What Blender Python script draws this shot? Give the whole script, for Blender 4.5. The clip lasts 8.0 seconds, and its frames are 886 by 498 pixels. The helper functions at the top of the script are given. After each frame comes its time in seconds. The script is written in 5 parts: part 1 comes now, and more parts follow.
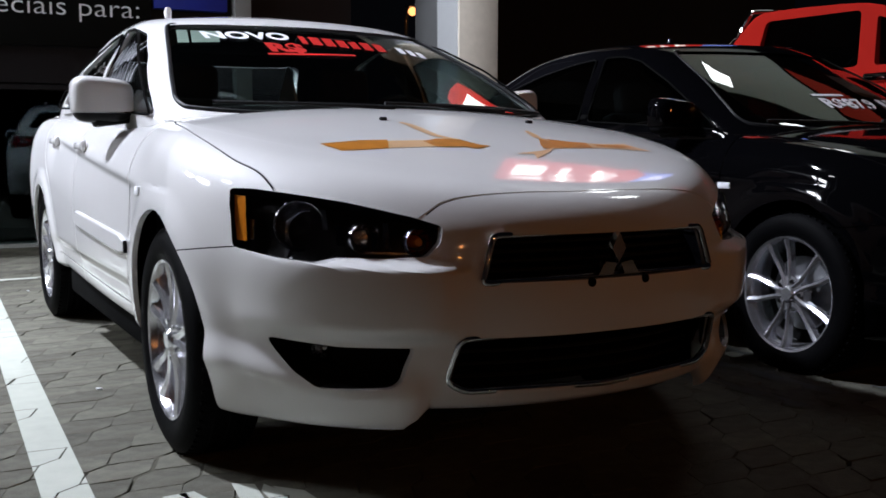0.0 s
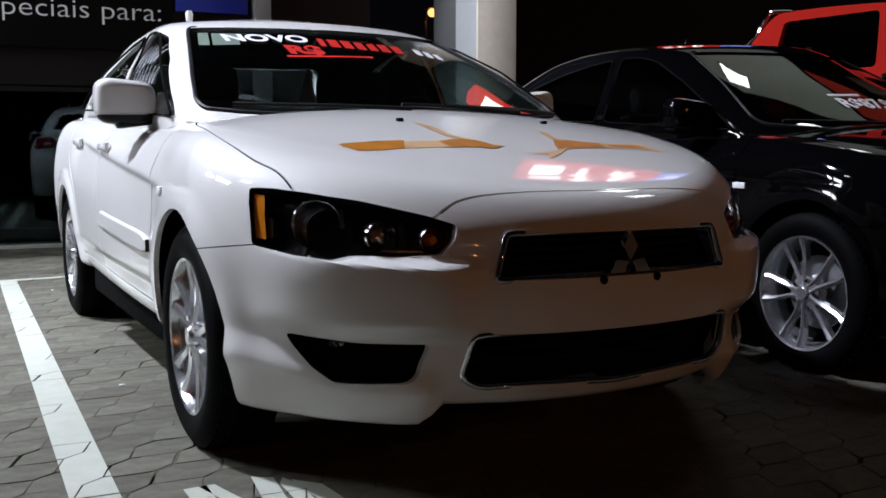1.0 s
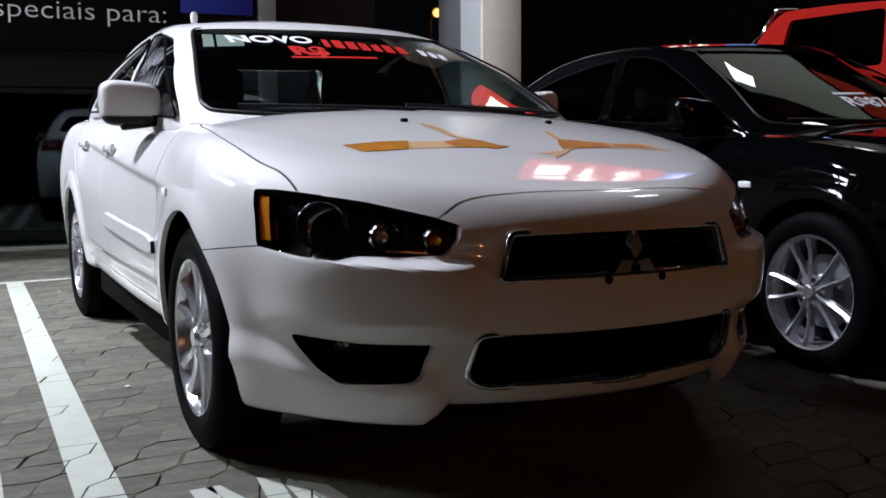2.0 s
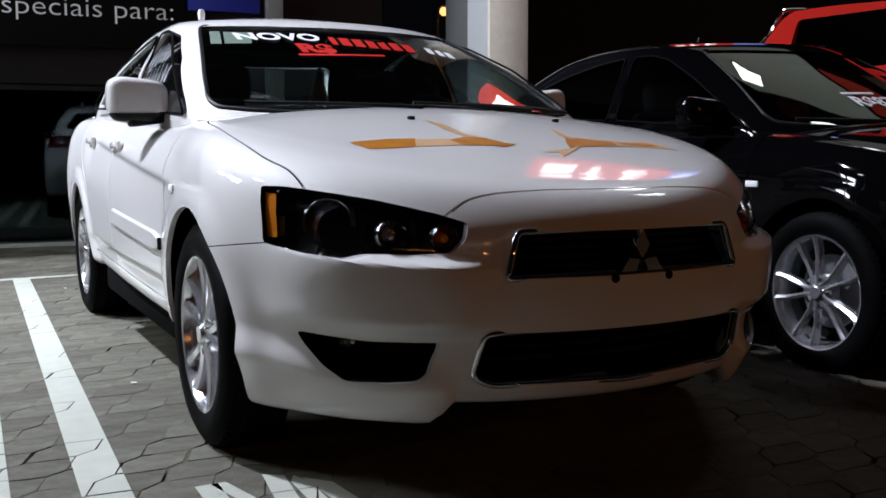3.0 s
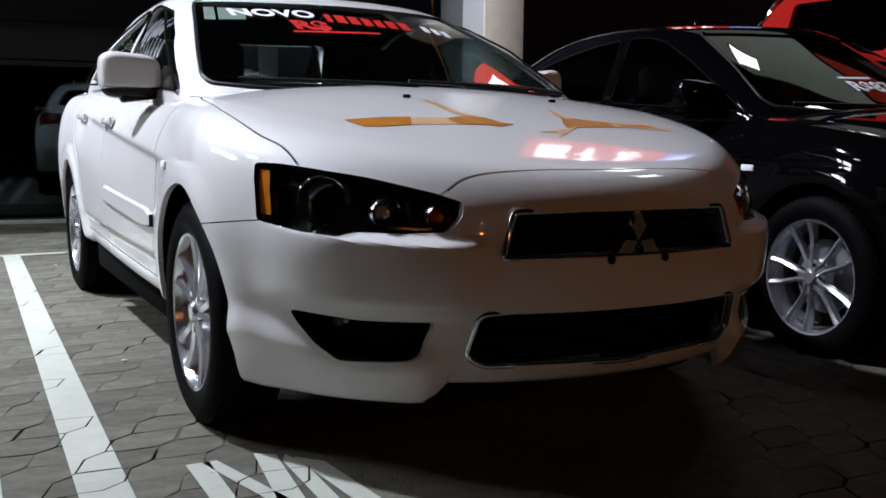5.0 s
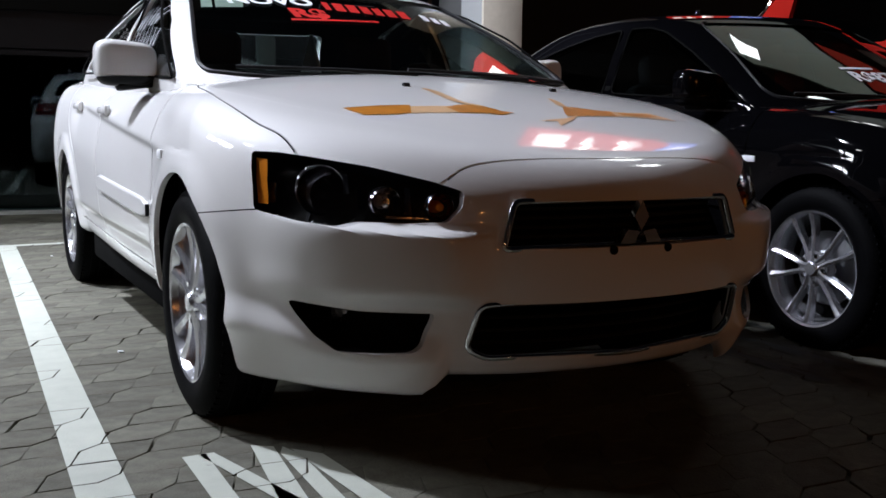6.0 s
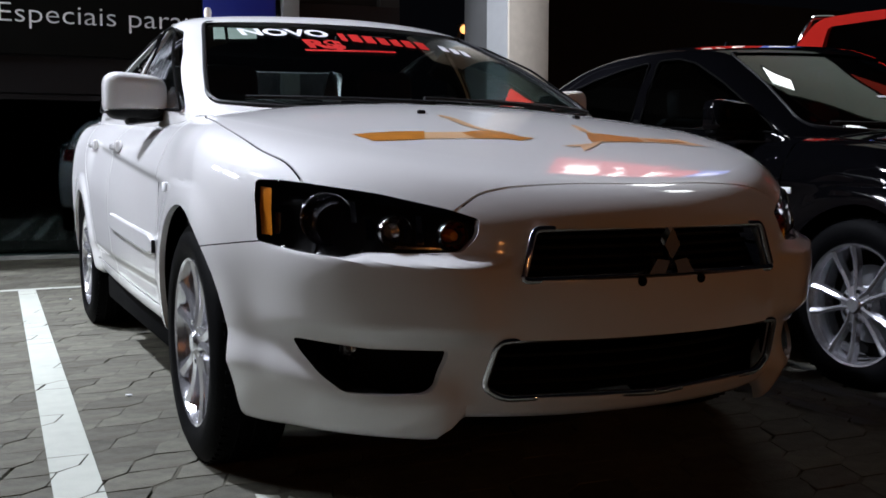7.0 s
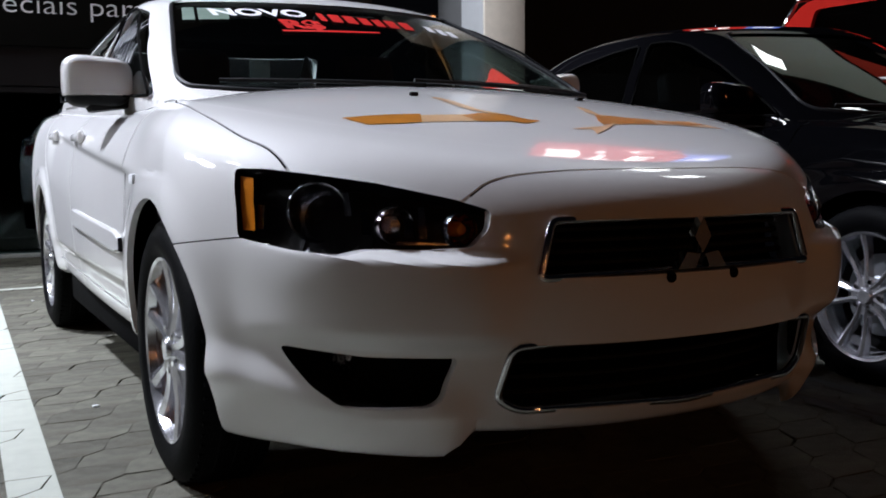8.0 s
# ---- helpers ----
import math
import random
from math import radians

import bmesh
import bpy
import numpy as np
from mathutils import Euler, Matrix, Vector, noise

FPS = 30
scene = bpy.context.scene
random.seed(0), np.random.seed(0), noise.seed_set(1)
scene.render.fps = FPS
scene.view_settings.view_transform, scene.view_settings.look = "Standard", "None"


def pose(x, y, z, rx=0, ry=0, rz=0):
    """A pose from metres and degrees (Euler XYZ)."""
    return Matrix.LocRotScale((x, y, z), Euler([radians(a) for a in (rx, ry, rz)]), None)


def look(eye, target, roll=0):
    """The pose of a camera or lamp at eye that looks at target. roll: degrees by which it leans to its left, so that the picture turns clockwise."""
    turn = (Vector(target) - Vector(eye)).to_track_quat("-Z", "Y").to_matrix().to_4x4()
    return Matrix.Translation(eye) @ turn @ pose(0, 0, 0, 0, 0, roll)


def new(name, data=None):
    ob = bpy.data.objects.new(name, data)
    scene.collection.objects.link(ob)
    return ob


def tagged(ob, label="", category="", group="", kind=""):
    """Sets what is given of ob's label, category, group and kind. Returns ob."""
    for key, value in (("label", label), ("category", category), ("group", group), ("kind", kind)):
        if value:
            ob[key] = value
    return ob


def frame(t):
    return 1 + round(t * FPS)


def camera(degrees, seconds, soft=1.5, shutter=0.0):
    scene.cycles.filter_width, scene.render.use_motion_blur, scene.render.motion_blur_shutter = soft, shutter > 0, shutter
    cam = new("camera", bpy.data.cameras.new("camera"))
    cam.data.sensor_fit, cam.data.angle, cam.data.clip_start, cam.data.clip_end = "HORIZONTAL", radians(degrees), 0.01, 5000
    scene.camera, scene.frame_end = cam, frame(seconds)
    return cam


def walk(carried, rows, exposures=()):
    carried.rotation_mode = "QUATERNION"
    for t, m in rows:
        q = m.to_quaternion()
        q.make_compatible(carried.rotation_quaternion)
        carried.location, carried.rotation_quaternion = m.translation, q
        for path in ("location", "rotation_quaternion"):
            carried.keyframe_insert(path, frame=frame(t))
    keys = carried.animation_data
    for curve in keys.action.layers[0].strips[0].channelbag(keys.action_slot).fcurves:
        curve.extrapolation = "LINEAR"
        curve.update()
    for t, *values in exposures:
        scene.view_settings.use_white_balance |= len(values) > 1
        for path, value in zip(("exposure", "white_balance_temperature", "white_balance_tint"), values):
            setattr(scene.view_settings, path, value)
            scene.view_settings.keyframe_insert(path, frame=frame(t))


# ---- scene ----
cam = camera(48.0, 8.0, soft=1.6, shutter=0.4)
PATH = [
    (0, (-1.506, -1.845, 0.86), (-0.546, -0.102, 0.658), 0.0),
    (0.5, (-1.517, -1.873, 0.861), (-0.593, -0.11, 0.67), -0.7),
    (1, (-1.517, -1.892, 0.858), (-0.592, -0.13, 0.658), -0.1),
    (1.5, (-1.513, -1.893, 0.859), (-0.595, -0.128, 0.659), -0.4),
    (3, (-1.515, -1.89, 0.856), (-0.611, -0.118, 0.654), -0.1),
    (3.5, (-1.514, -1.886, 0.853), (-0.611, -0.115, 0.642), -0.2),
    (4, (-1.508, -1.881, 0.851), (-0.597, -0.114, 0.636), -0.0),
    (4.5, (-1.513, -1.878, 0.849), (-0.6, -0.113, 0.625), 0.4),
    (6, (-1.504, -1.839, 0.838), (-0.583, -0.082, 0.585), 0.7),
    (6.5, (-1.476, -1.81, 0.825), (-0.593, -0.031, 0.589), 0.5),
    (7, (-1.401, -1.718, 0.79), (-0.531, 0.076, 0.627), 0.1),
    (7.5, (-1.361, -1.58, 0.756), (-0.491, 0.211, 0.56), -0.4),
    (8, (-1.362, -1.475, 0.776), (-0.437, 0.29, 0.598), -0.5),
]
walk(cam, [(t, look(eye, target, roll)) for t, eye, target, roll in PATH])

# ---------------------------------------------------------------- night sky, flood lamps, street light
world = bpy.data.worlds.new("night_sky")
scene.world = world
world.use_nodes = True
wn = world.node_tree.nodes
wn["Background"].inputs[0].default_value = (0.010, 0.011, 0.016, 1)
wn["Background"].inputs[1].default_value = 0.12


def area_lamp(name, eye, target, size, watts, colour, size_y=None):
    data = bpy.data.lights.new(name, "AREA")
    data.energy, data.color, data.size = watts, colour, size
    if size_y:
        data.shape, data.size_y = "RECTANGLE", size_y
    ob = new(name, data)
    ob.matrix_basis = look(eye, target)
    return ob


# white flood lamps on poles, small lamps under the canopy; sodium street light behind
FLOODS = [((-5.5, 4.3, 3.7), (-0.7, 1.8, 0.5), 40), ((-4.9, 5.4, 3.5), (-0.7, 4.2, 0.8), 46), ((-4.0, 5.0, 6.6), (-0.6, 3.4, 0.0), 0), ((4.7, 3.7, 5.5), (2.4, 0.6, 0.4), 0.5), ((4.95, 2.05, 5.85), (1.2, 0.2, 0.4), 0.5), ((-5.5, 3.4, 5.5), (3.7, 4.7, 1.9), 0)]
WIDE = (1.0, 0.8, 1.0, 0.5, 0.5, 0.6)
for (eye, target, watts), wide in zip(FLOODS, WIDE):
    if watts:
        area_lamp("flood_light", eye, target, wide, watts, (0.885, 0.94, 1.11), 0.5 * wide)
# the high flood lamp has a narrow reflector, aimed at the white car's bay
beam = bpy.data.lights.new("flood_light", "SPOT")
beam.energy, beam.color, beam.shadow_soft_size = 5150, (0.885, 0.94, 1.11), 0.22
beam.spot_size, beam.spot_blend = radians(50.5), 0.08
new("flood_light", beam).matrix_basis = look(FLOODS[2][0], FLOODS[2][1])
# a second narrow beam, a helper added to brighten the column and the red pick-up
beam = bpy.data.lights.new("flood_light", "SPOT")
beam.energy, beam.color, beam.shadow_soft_size = 8000, (0.885, 0.94, 1.11), 0.22
beam.spot_size, beam.spot_blend = radians(34), 0.3
new("flood_light", beam).matrix_basis = look(FLOODS[5][0], FLOODS[5][1])
STREET = [(2.0, -27.0, 4.2), (-7.5, -18.0, 5.6), (11.0, -17.0, 5.6), (17.0, -13.0, 5.6), (9.0, -11.0, 4.8), (-16.0, -17.0, 5.6), (26.0, -22.0, 8.0)]
area_lamp("street_light", STREET[0], (0.2, 0.0, 0.5), 0.5, 56, (1.0, 0.35, 0.12), 0.25)

# ---------------------------------------------------------------- materials
def material(name, colour, rough=0.5, metal=0.0, coat=0.0, grain=0.0, grain_scale=40.0, bump=0.0, bump_scale=200.0, spread=0.0, emit=None, emit_strength=0.0, trans=0.0, alpha=1.0, stain=None, ior=1.5):
    m = bpy.data.materials.new(name)
    m.use_nodes = True
    nt = m.node_tree
    n, l = nt.nodes, nt.links
    b = n["Principled BSDF"]
    b.inputs["Roughness"].default_value, b.inputs["Metallic"].default_value = rough, metal
    b.inputs["Coat Weight"].default_value, b.inputs["Coat Roughness"].default_value = coat, 0.04
    b.inputs["Transmission Weight"].default_value, b.inputs["Alpha"].default_value = trans, alpha
    b.inputs["IOR"].default_value = ior
    b.inputs["Base Color"].default_value = (*colour, 1)
    if emit:
        b.inputs["Emission Color"].default_value, b.inputs["Emission Strength"].default_value = (*emit, 1), emit_strength
    at = n.new("ShaderNodeTexCoord")
    if grain or stain or spread:
        mul = n.new("ShaderNodeMix")
        mul.data_type, mul.blend_type = "RGBA", "MULTIPLY"
        mul.inputs["Factor"].default_value = 1.0
        mul.inputs["A"].default_value = (*colour, 1)
        fine = n.new("ShaderNodeTexNoise")
        fine.inputs["Scale"].default_value, fine.inputs["Detail"].default_value = grain_scale, 6
        l.new(at.outputs["Object"], fine.inputs["Vector"])
        broad = n.new("ShaderNodeTexNoise")
        broad.inputs["Scale"].default_value, broad.inputs["Detail"].default_value = grain_scale * 0.12, 4
        l.new(at.outputs["Object"], broad.inputs["Vector"])
        add = n.new("ShaderNodeMath")
        add.operation = "MULTIPLY_ADD"
        l.new(fine.outputs["Fac"], add.inputs[0])
        add.inputs[1].default_value = 0.6
        l.new(broad.outputs["Fac"], add.inputs[2])
        ramp = n.new("ShaderNodeMapRange")
        ramp.inputs["From Min"].default_value, ramp.inputs["From Max"].default_value = 0.5, 1.1
        ramp.inputs["To Min"].default_value, ramp.inputs["To Max"].default_value = 1 - grain, 1 + grain * 0.6
        l.new(add.outputs[0], ramp.inputs["Value"])
        last = ramp.outputs["Result"]
        if spread:
            info = n.new("ShaderNodeObjectInfo")
            isle = n.new("ShaderNodeNewGeometry")
            both = n.new("ShaderNodeMath")
            both.operation = "ADD"
            l.new(info.outputs["Random"], both.inputs[0])
            l.new(isle.outputs["Random Per Island"], both.inputs[1])
            vary = n.new("ShaderNodeMapRange")
            vary.inputs["From Max"].default_value = 2.0
            vary.inputs["To Min"].default_value, vary.inputs["To Max"].default_value = 1 - spread, 1 + spread
            l.new(both.outputs[0], vary.inputs["Value"])
            joint = n.new("ShaderNodeMath")
            joint.operation = "MULTIPLY"
            l.new(last, joint.inputs[0])
            l.new(vary.outputs["Result"], joint.inputs[1])
            last = joint.outputs[0]
        l.new(last, mul.inputs["B"])
        out = mul.outputs["Result"]
        if stain:
            worn = n.new("ShaderNodeTexNoise")
            worn.inputs["Scale"].default_value, worn.inputs["Detail"].default_value = stain[1], 8
            worn.inputs["Roughness"].default_value = 0.7
            l.new(at.outputs["Object"], worn.inputs["Vector"])
            cut = n.new("ShaderNodeMapRange")
            cut.inputs["From Min"].default_value, cut.inputs["From Max"].default_value = stain[2], stain[2] + 0.16
            l.new(worn.outputs["Fac"], cut.inputs["Value"])
            mix = n.new("ShaderNodeMix")
            mix.data_type = "RGBA"
            l.new(cut.outputs["Result"], mix.inputs["Factor"])
            l.new(out, mix.inputs["A"])
            mix.inputs["B"].default_value = (*stain[0], 1)
            out = mix.outputs["Result"]
        l.new(out, b.inputs["Base Color"])
        rv = n.new("ShaderNodeMapRange")
        rv.inputs["To Min"].default_value, rv.inputs["To Max"].default_value = max(0.0, rough - 0.08), min(1.0, rough + 0.08)
        l.new(broad.outputs["Fac"], rv.inputs["Value"])
        l.new(rv.outputs["Result"], b.inputs["Roughness"])
    if bump:
        bn = n.new("ShaderNodeTexNoise")
        bn.inputs["Scale"].default_value, bn.inputs["Detail"].default_value = bump_scale, 5
        l.new(at.outputs["Object"], bn.inputs["Vector"])
        bp = n.new("ShaderNodeBump")
        bp.inputs["Strength"].default_value, bp.inputs["Distance"].default_value = bump, 0.004
        l.new(bn.outputs["Fac"], bp.inputs["Height"])
        l.new(bp.outputs["Normal"], b.inputs["Normal"])
    return m


WHITE = material("white_paint", (0.80, 0.79, 0.78), 0.55, coat=1.0, grain=0.03, grain_scale=6)
WHITE.node_tree.nodes["Principled BSDF"].inputs["Coat Roughness"].default_value = 0.055
BLACK = material("black_paint", (0.0015, 0.0015, 0.002), 0.05, ior=1.4)
RED = material("red_paint", (0.21, 0.009, 0.006), 0.10, grain=0.05, grain_scale=6)
CHROME = material("chrome", (0.78, 0.78, 0.8), 0.035, metal=1.0)
ALLOY = material("alloy", (0.70, 0.70, 0.73), 0.19, metal=0.86, grain=0.08, grain_scale=30)
RUBBER = material("tyre_rubber", (0.0022, 0.0022, 0.0026), 0.6, ior=1.12, grain=0.3, grain_scale=60, bump=0.3, bump_scale=150)
PLASTIC = material("black_plastic", (0.005, 0.005, 0.006), 0.55, ior=1.3, grain=0.2, grain_scale=80)
DARK = material("dark_lining", (0.004, 0.004, 0.004), 0.9, ior=1.1, grain=0.2, grain_scale=30)
CLOTH = material("seat_cloth", (0.022, 0.022, 0.024), 0.9, grain=0.3, grain_scale=90, bump=0.3, bump_scale=300)
TRIM = material("grey_trim", (0.50, 0.50, 0.49), 0.7, grain=0.1, grain_scale=60)
AMBER = material("amber_lens", (0.85, 0.27, 0.02), 0.18, coat=1.0, grain=0.12, grain_scale=60)
TAIL = material("tail_lens", (0.16, 0.01, 0.01), 0.15, coat=1.0, grain=0.1, grain_scale=50)
SMOKED = material("smoked_chrome", (0.30, 0.30, 0.31), 0.10, metal=1.0, grain=0.2, grain_scale=30, bump=0.7, bump_scale=45)
COPPER = material("amber_reflector", (0.55, 0.20, 0.07), 0.16, metal=1.0, grain=0.3, grain_scale=40, bump=0.7, bump_scale=45)
REFLECTOR = material("lamp_reflector", (0.82, 0.82, 0.85), 0.20, metal=1.0, grain=0.3, grain_scale=25, bump=0.7, bump_scale=45)
LENS_BLACK = material("lamp_housing", (0.005, 0.005, 0.006), 0.35, grain=0.2, grain_scale=40)
ORANGE = material("orange_sticker", (0.72, 0.27, 0.035), 0.35, coat=0.5, grain=0.45, grain_scale=14)
PALE_ORANGE = material("pale_orange_sticker", (0.80, 0.50, 0.27), 0.35, coat=0.5, grain=0.25, grain_scale=18)
WHITE_FILM = material("white_film", (0.85, 0.86, 0.88), 0.5, grain=0.05, grain_scale=40)
RED_FILM = material("red_film", (0.62, 0.015, 0.012), 0.5, grain=0.1, grain_scale=40)
GREEN_FILM = material("pale_green_film", (0.14, 0.20, 0.16), 0.5, grain=0.1, grain_scale=40)
GREY_FILM = material("grey_marker", (0.35, 0.36, 0.38), 0.6, grain=0.1, grain_scale=40)
PAVER = material("concrete_paver", (0.128, 0.124, 0.098), 0.85, ior=1.3, grain=0.5, grain_scale=22, bump=0.8, bump_scale=120, spread=0.40, stain=((0.062, 0.055, 0.040), 2.8, 0.53))
JOINT = material("joint_sand", (0.105, 0.101, 0.078), 0.95, ior=1.2, grain=0.5, grain_scale=30, bump=0.5, bump_scale=90)
ASPHALT = material("asphalt", (0.045, 0.045, 0.045), 0.9, grain=0.4, grain_scale=30, bump=0.5, bump_scale=160)
LINE = material("line_paint", (0.42, 0.44, 0.38), 0.7, grain=0.14, grain_scale=18, bump=0.3, bump_scale=140, stain=((0.14, 0.135, 0.125), 9.0, 0.66))
# worn line paint again, its colour darkened for the shade between the cars
LINE_DIM = material("shaded_line_paint", (0.062, 0.065, 0.057), 0.8, grain=0.3, grain_scale=18, bump=0.3, bump_scale=140, stain=((0.05, 0.05, 0.045), 7.0, 0.52))
BANNER = material("banner_vinyl", (0.0055, 0.0055, 0.005), 0.7, ior=1.15, grain=0.2, grain_scale=5)
BLUE = material("blue_panel", (0.012, 0.03, 0.36), 0.45, grain=0.1, grain_scale=6)
COLUMN = material("column_render", (0.48, 0.43, 0.35), 0.75, grain=0.16, grain_scale=12, bump=0.3, bump_scale=60)
COLUMN_DARK = material("column_grey_panel", (0.060, 0.060, 0.058), 0.6, grain=0.12, grain_scale=10)
COLUMN_SIDE = material("column_cladding", (0.27, 0.275, 0.27), 0.5, grain=0.08, grain_scale=10)
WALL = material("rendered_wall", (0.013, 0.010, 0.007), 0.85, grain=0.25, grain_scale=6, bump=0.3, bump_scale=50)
KERB = material("kerb_concrete", (0.34, 0.36, 0.34), 0.8, grain=0.25, grain_scale=14, bump=0.4, bump_scale=90)
FRAME = material("window_frame", (0.006, 0.006, 0.007), 0.4, ior=1.3, grain=0.1, grain_scale=20)
SIGN_RED = material("sign_red", (0.6, 0.02, 0.02), 0.4, emit=(1.0, 0.05, 0.04), emit_strength=1.15)
# faint red glow of an added panel, for a reflection only
RED_GLOW = material("dim_red_glow", (0.4, 0.02, 0.02), 0.4, emit=(1.0, 0.10, 0.06), emit_strength=0.22)
SIGN_WHITE = material("sign_white", (0.9, 0.9, 0.9), 0.4, emit=(1.0, 0.95, 0.92), emit_strength=3.6)
SIGN_BLUE = material("sign_blue", (0.03, 0.06, 0.5), 0.4, emit=(0.25, 0.35, 1.0), emit_strength=1.6)
LAMP_FACE = material("flood_face", (0.9, 0.9, 0.9), 0.4, emit=(0.95, 0.98, 1.0), emit_strength=28)
LAMP_DIM = material("small_flood_face", (0.9, 0.9, 0.9), 0.4, emit=(0.95, 0.98, 1.0), emit_strength=9)
SODIUM = material("sodium_globe", (0.9, 0.6, 0.3), 0.4, emit=(1.0, 0.36, 0.09), emit_strength=1500)
SODIUM_FAR = material("far_sodium_globe", (0.9, 0.6, 0.3), 0.4, emit=(1.0, 0.38, 0.12), emit_strength=2.6)
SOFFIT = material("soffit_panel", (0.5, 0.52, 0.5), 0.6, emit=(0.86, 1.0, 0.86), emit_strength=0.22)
GALV = material("galvanised_steel", (0.32, 0.33, 0.34), 0.45, metal=1.0, grain=0.2, grain_scale=30)


def glass(name, tint, rough=0.0, clear=0.75, sheen=(1, 1, 1), gloss=0.045):
    """Thin glass: a mirror that grows with the angle over a tinted see-through layer."""
    m = bpy.data.materials.new(name)
    m.use_nodes = True
    n, l = m.node_tree.nodes, m.node_tree.links
    n.remove(n["Principled BSDF"])
    see, mir, mix, fr = n.new("ShaderNodeBsdfTransparent"), n.new("ShaderNodeBsdfGlossy"), n.new("ShaderNodeMixShader"), n.new("ShaderNodeLayerWeight")
    see.inputs[0].default_value = (*[c * clear for c in tint], 1)
    mir.inputs["Color"].default_value = (*sheen, 1)
    mir.inputs["Roughness"].default_value = rough
    fr.inputs["Blend"].default_value = 0.5
    steep, amount = n.new("ShaderNodeMath"), n.new("ShaderNodeMapRange")
    steep.operation = "POWER"
    steep.inputs[1].default_value = 5.0
    amount.inputs["To Min"].default_value = gloss
    l.new(fr.outputs["Facing"], steep.inputs[0])
    l.new(steep.outputs[0], amount.inputs["Value"])
    l.new(amount.outputs["Result"], mix.inputs[0])
    l.new(see.outputs[0], mix.inputs[1])
    l.new(mir.outputs[0], mix.inputs[2])
    l.new(mix.outputs[0], n["Material Output"].inputs[0])
    return m


WINDSCREEN = glass("windscreen_glass", (0.88, 0.96, 0.94), 0.0, 0.90, gloss=0.06)
ATHERMIC = glass("coated_windscreen_glass", (0.7, 0.8, 0.75), 0.0, 0.6, gloss=0.10)
TINTED = glass("tinted_glass", (0.82, 0.9, 0.9), 0.0, 0.72)
SHADED = glass("dark_tinted_glass", (0.7, 0.8, 0.8), 0.0, 0.25)
CLEAR = glass("lamp_lens", (0.95, 0.95, 0.97), 0.02, 0.85)
SHOP_GLASS = glass("shop_glass", (0.7, 0.95, 0.95), 0.02, 0.3, (0.62, 0.76, 0.80), 0.026)

# ---------------------------------------------------------------- mesh helpers
from mathutils.bvhtree import BVHTree


def smooth01(v):
    v = min(1.0, max(0.0, v))
    return v * v * (3 - 2 * v)


def finish(name, me, mat, parent=None, label="", sharp=32):
    me.materials.clear()
    for m in (mat if isinstance(mat, (list, tuple)) else [mat]):
        me.materials.append(m)
    if sharp:
        me.shade_smooth()
        me.set_sharp_from_angle(angle=radians(sharp))
    ob = new(name, me)
    if parent:
        ob.parent = parent
    if label:
        ob["label"] = label
    return ob


def part(name, bm, mat, parent=None, label="", sharp=32):
    me = bpy.data.meshes.new(name)
    bm.to_mesh(me)
    bm.free()
    return finish(name, me, mat, parent, label, sharp)


def thing(name, m, label, category, group="", kind=""):
    ob = new(name)
    ob.matrix_basis = m
    return tagged(ob, label, category, group, kind)


def rbox(sx, sy, sz, r=0.01, seg=2, m=None, bm=None):
    """A box of that size about the origin, its edges rounded; added to bm."""
    one = bmesh.new()
    bmesh.ops.create_cube(one, size=1.0, matrix=Matrix.Diagonal((sx, sy, sz, 1)))
    if r > 0:
        bmesh.ops.bevel(one, geom=one.edges[:], offset=min(r, 0.49 * min(sx, sy, sz)), segments=seg, affect="EDGES", profile=0.5)
    return join(bm, one, m)


def join(bm, one, m=None):
    if m is not None:
        one.transform(m)
    if bm is None:
        return one
    tmp = bpy.data.meshes.new("tmp")
    one.to_mesh(tmp)
    one.free()
    bm.from_mesh(tmp)
    bpy.data.meshes.remove(tmp)
    return bm


def lathe(profile, steps=48, m=None, bm=None, closed=False):
    """Turns (radius, height) pairs about the x axis."""
    one = bmesh.new()
    rings = []
    for k in range(steps):
        a = 2 * math.pi * k / steps
        rings.append([one.verts.new((h, r * math.cos(a), r * math.sin(a))) for r, h in profile])
    count = len(profile)
    for k in range(steps):
        p, q = rings[k], rings[(k + 1) % steps]
        for i in range(count if closed else count - 1):
            j = (i + 1) % count
            one.faces.new((p[i], p[j], q[j], q[i]))
    bmesh.ops.remove_doubles(one, verts=one.verts[:], dist=1e-6)
    bmesh.ops.recalc_face_normals(one, faces=one.faces[:])
    return join(bm, one, m)


def tube(points, radius, sides=8, bm=None, closed=False):
    """A round bar along the points."""
    one = bmesh.new()
    pts = [Vector(p) for p in points]
    rings, up = [], Vector((0.123, 0.456, 0.88)).normalized()
    count = len(pts)
    for i, p in enumerate(pts):
        a = pts[(i - 1) % count] if closed or i else p
        b = pts[(i + 1) % count] if closed or i < count - 1 else p
        d = (b - a).normalized()
        u = d.cross(up).normalized()
        w = d.cross(u)
        rings.append([one.verts.new(p + radius * (math.cos(2 * math.pi * k / sides) * u + math.sin(2 * math.pi * k / sides) * w)) for k in range(sides)])
    for i in range(count if closed else count - 1):
        p, q = rings[i], rings[(i + 1) % count]
        for k in range(sides):
            one.faces.new((p[k], p[(k + 1) % sides], q[(k + 1) % sides], q[k]))
    if not closed:
        one.faces.new(rings[0][::-1])
        one.faces.new(rings[-1])
    bmesh.ops.recalc_face_normals(one, faces=one.faces[:])
    return join(bm, one)


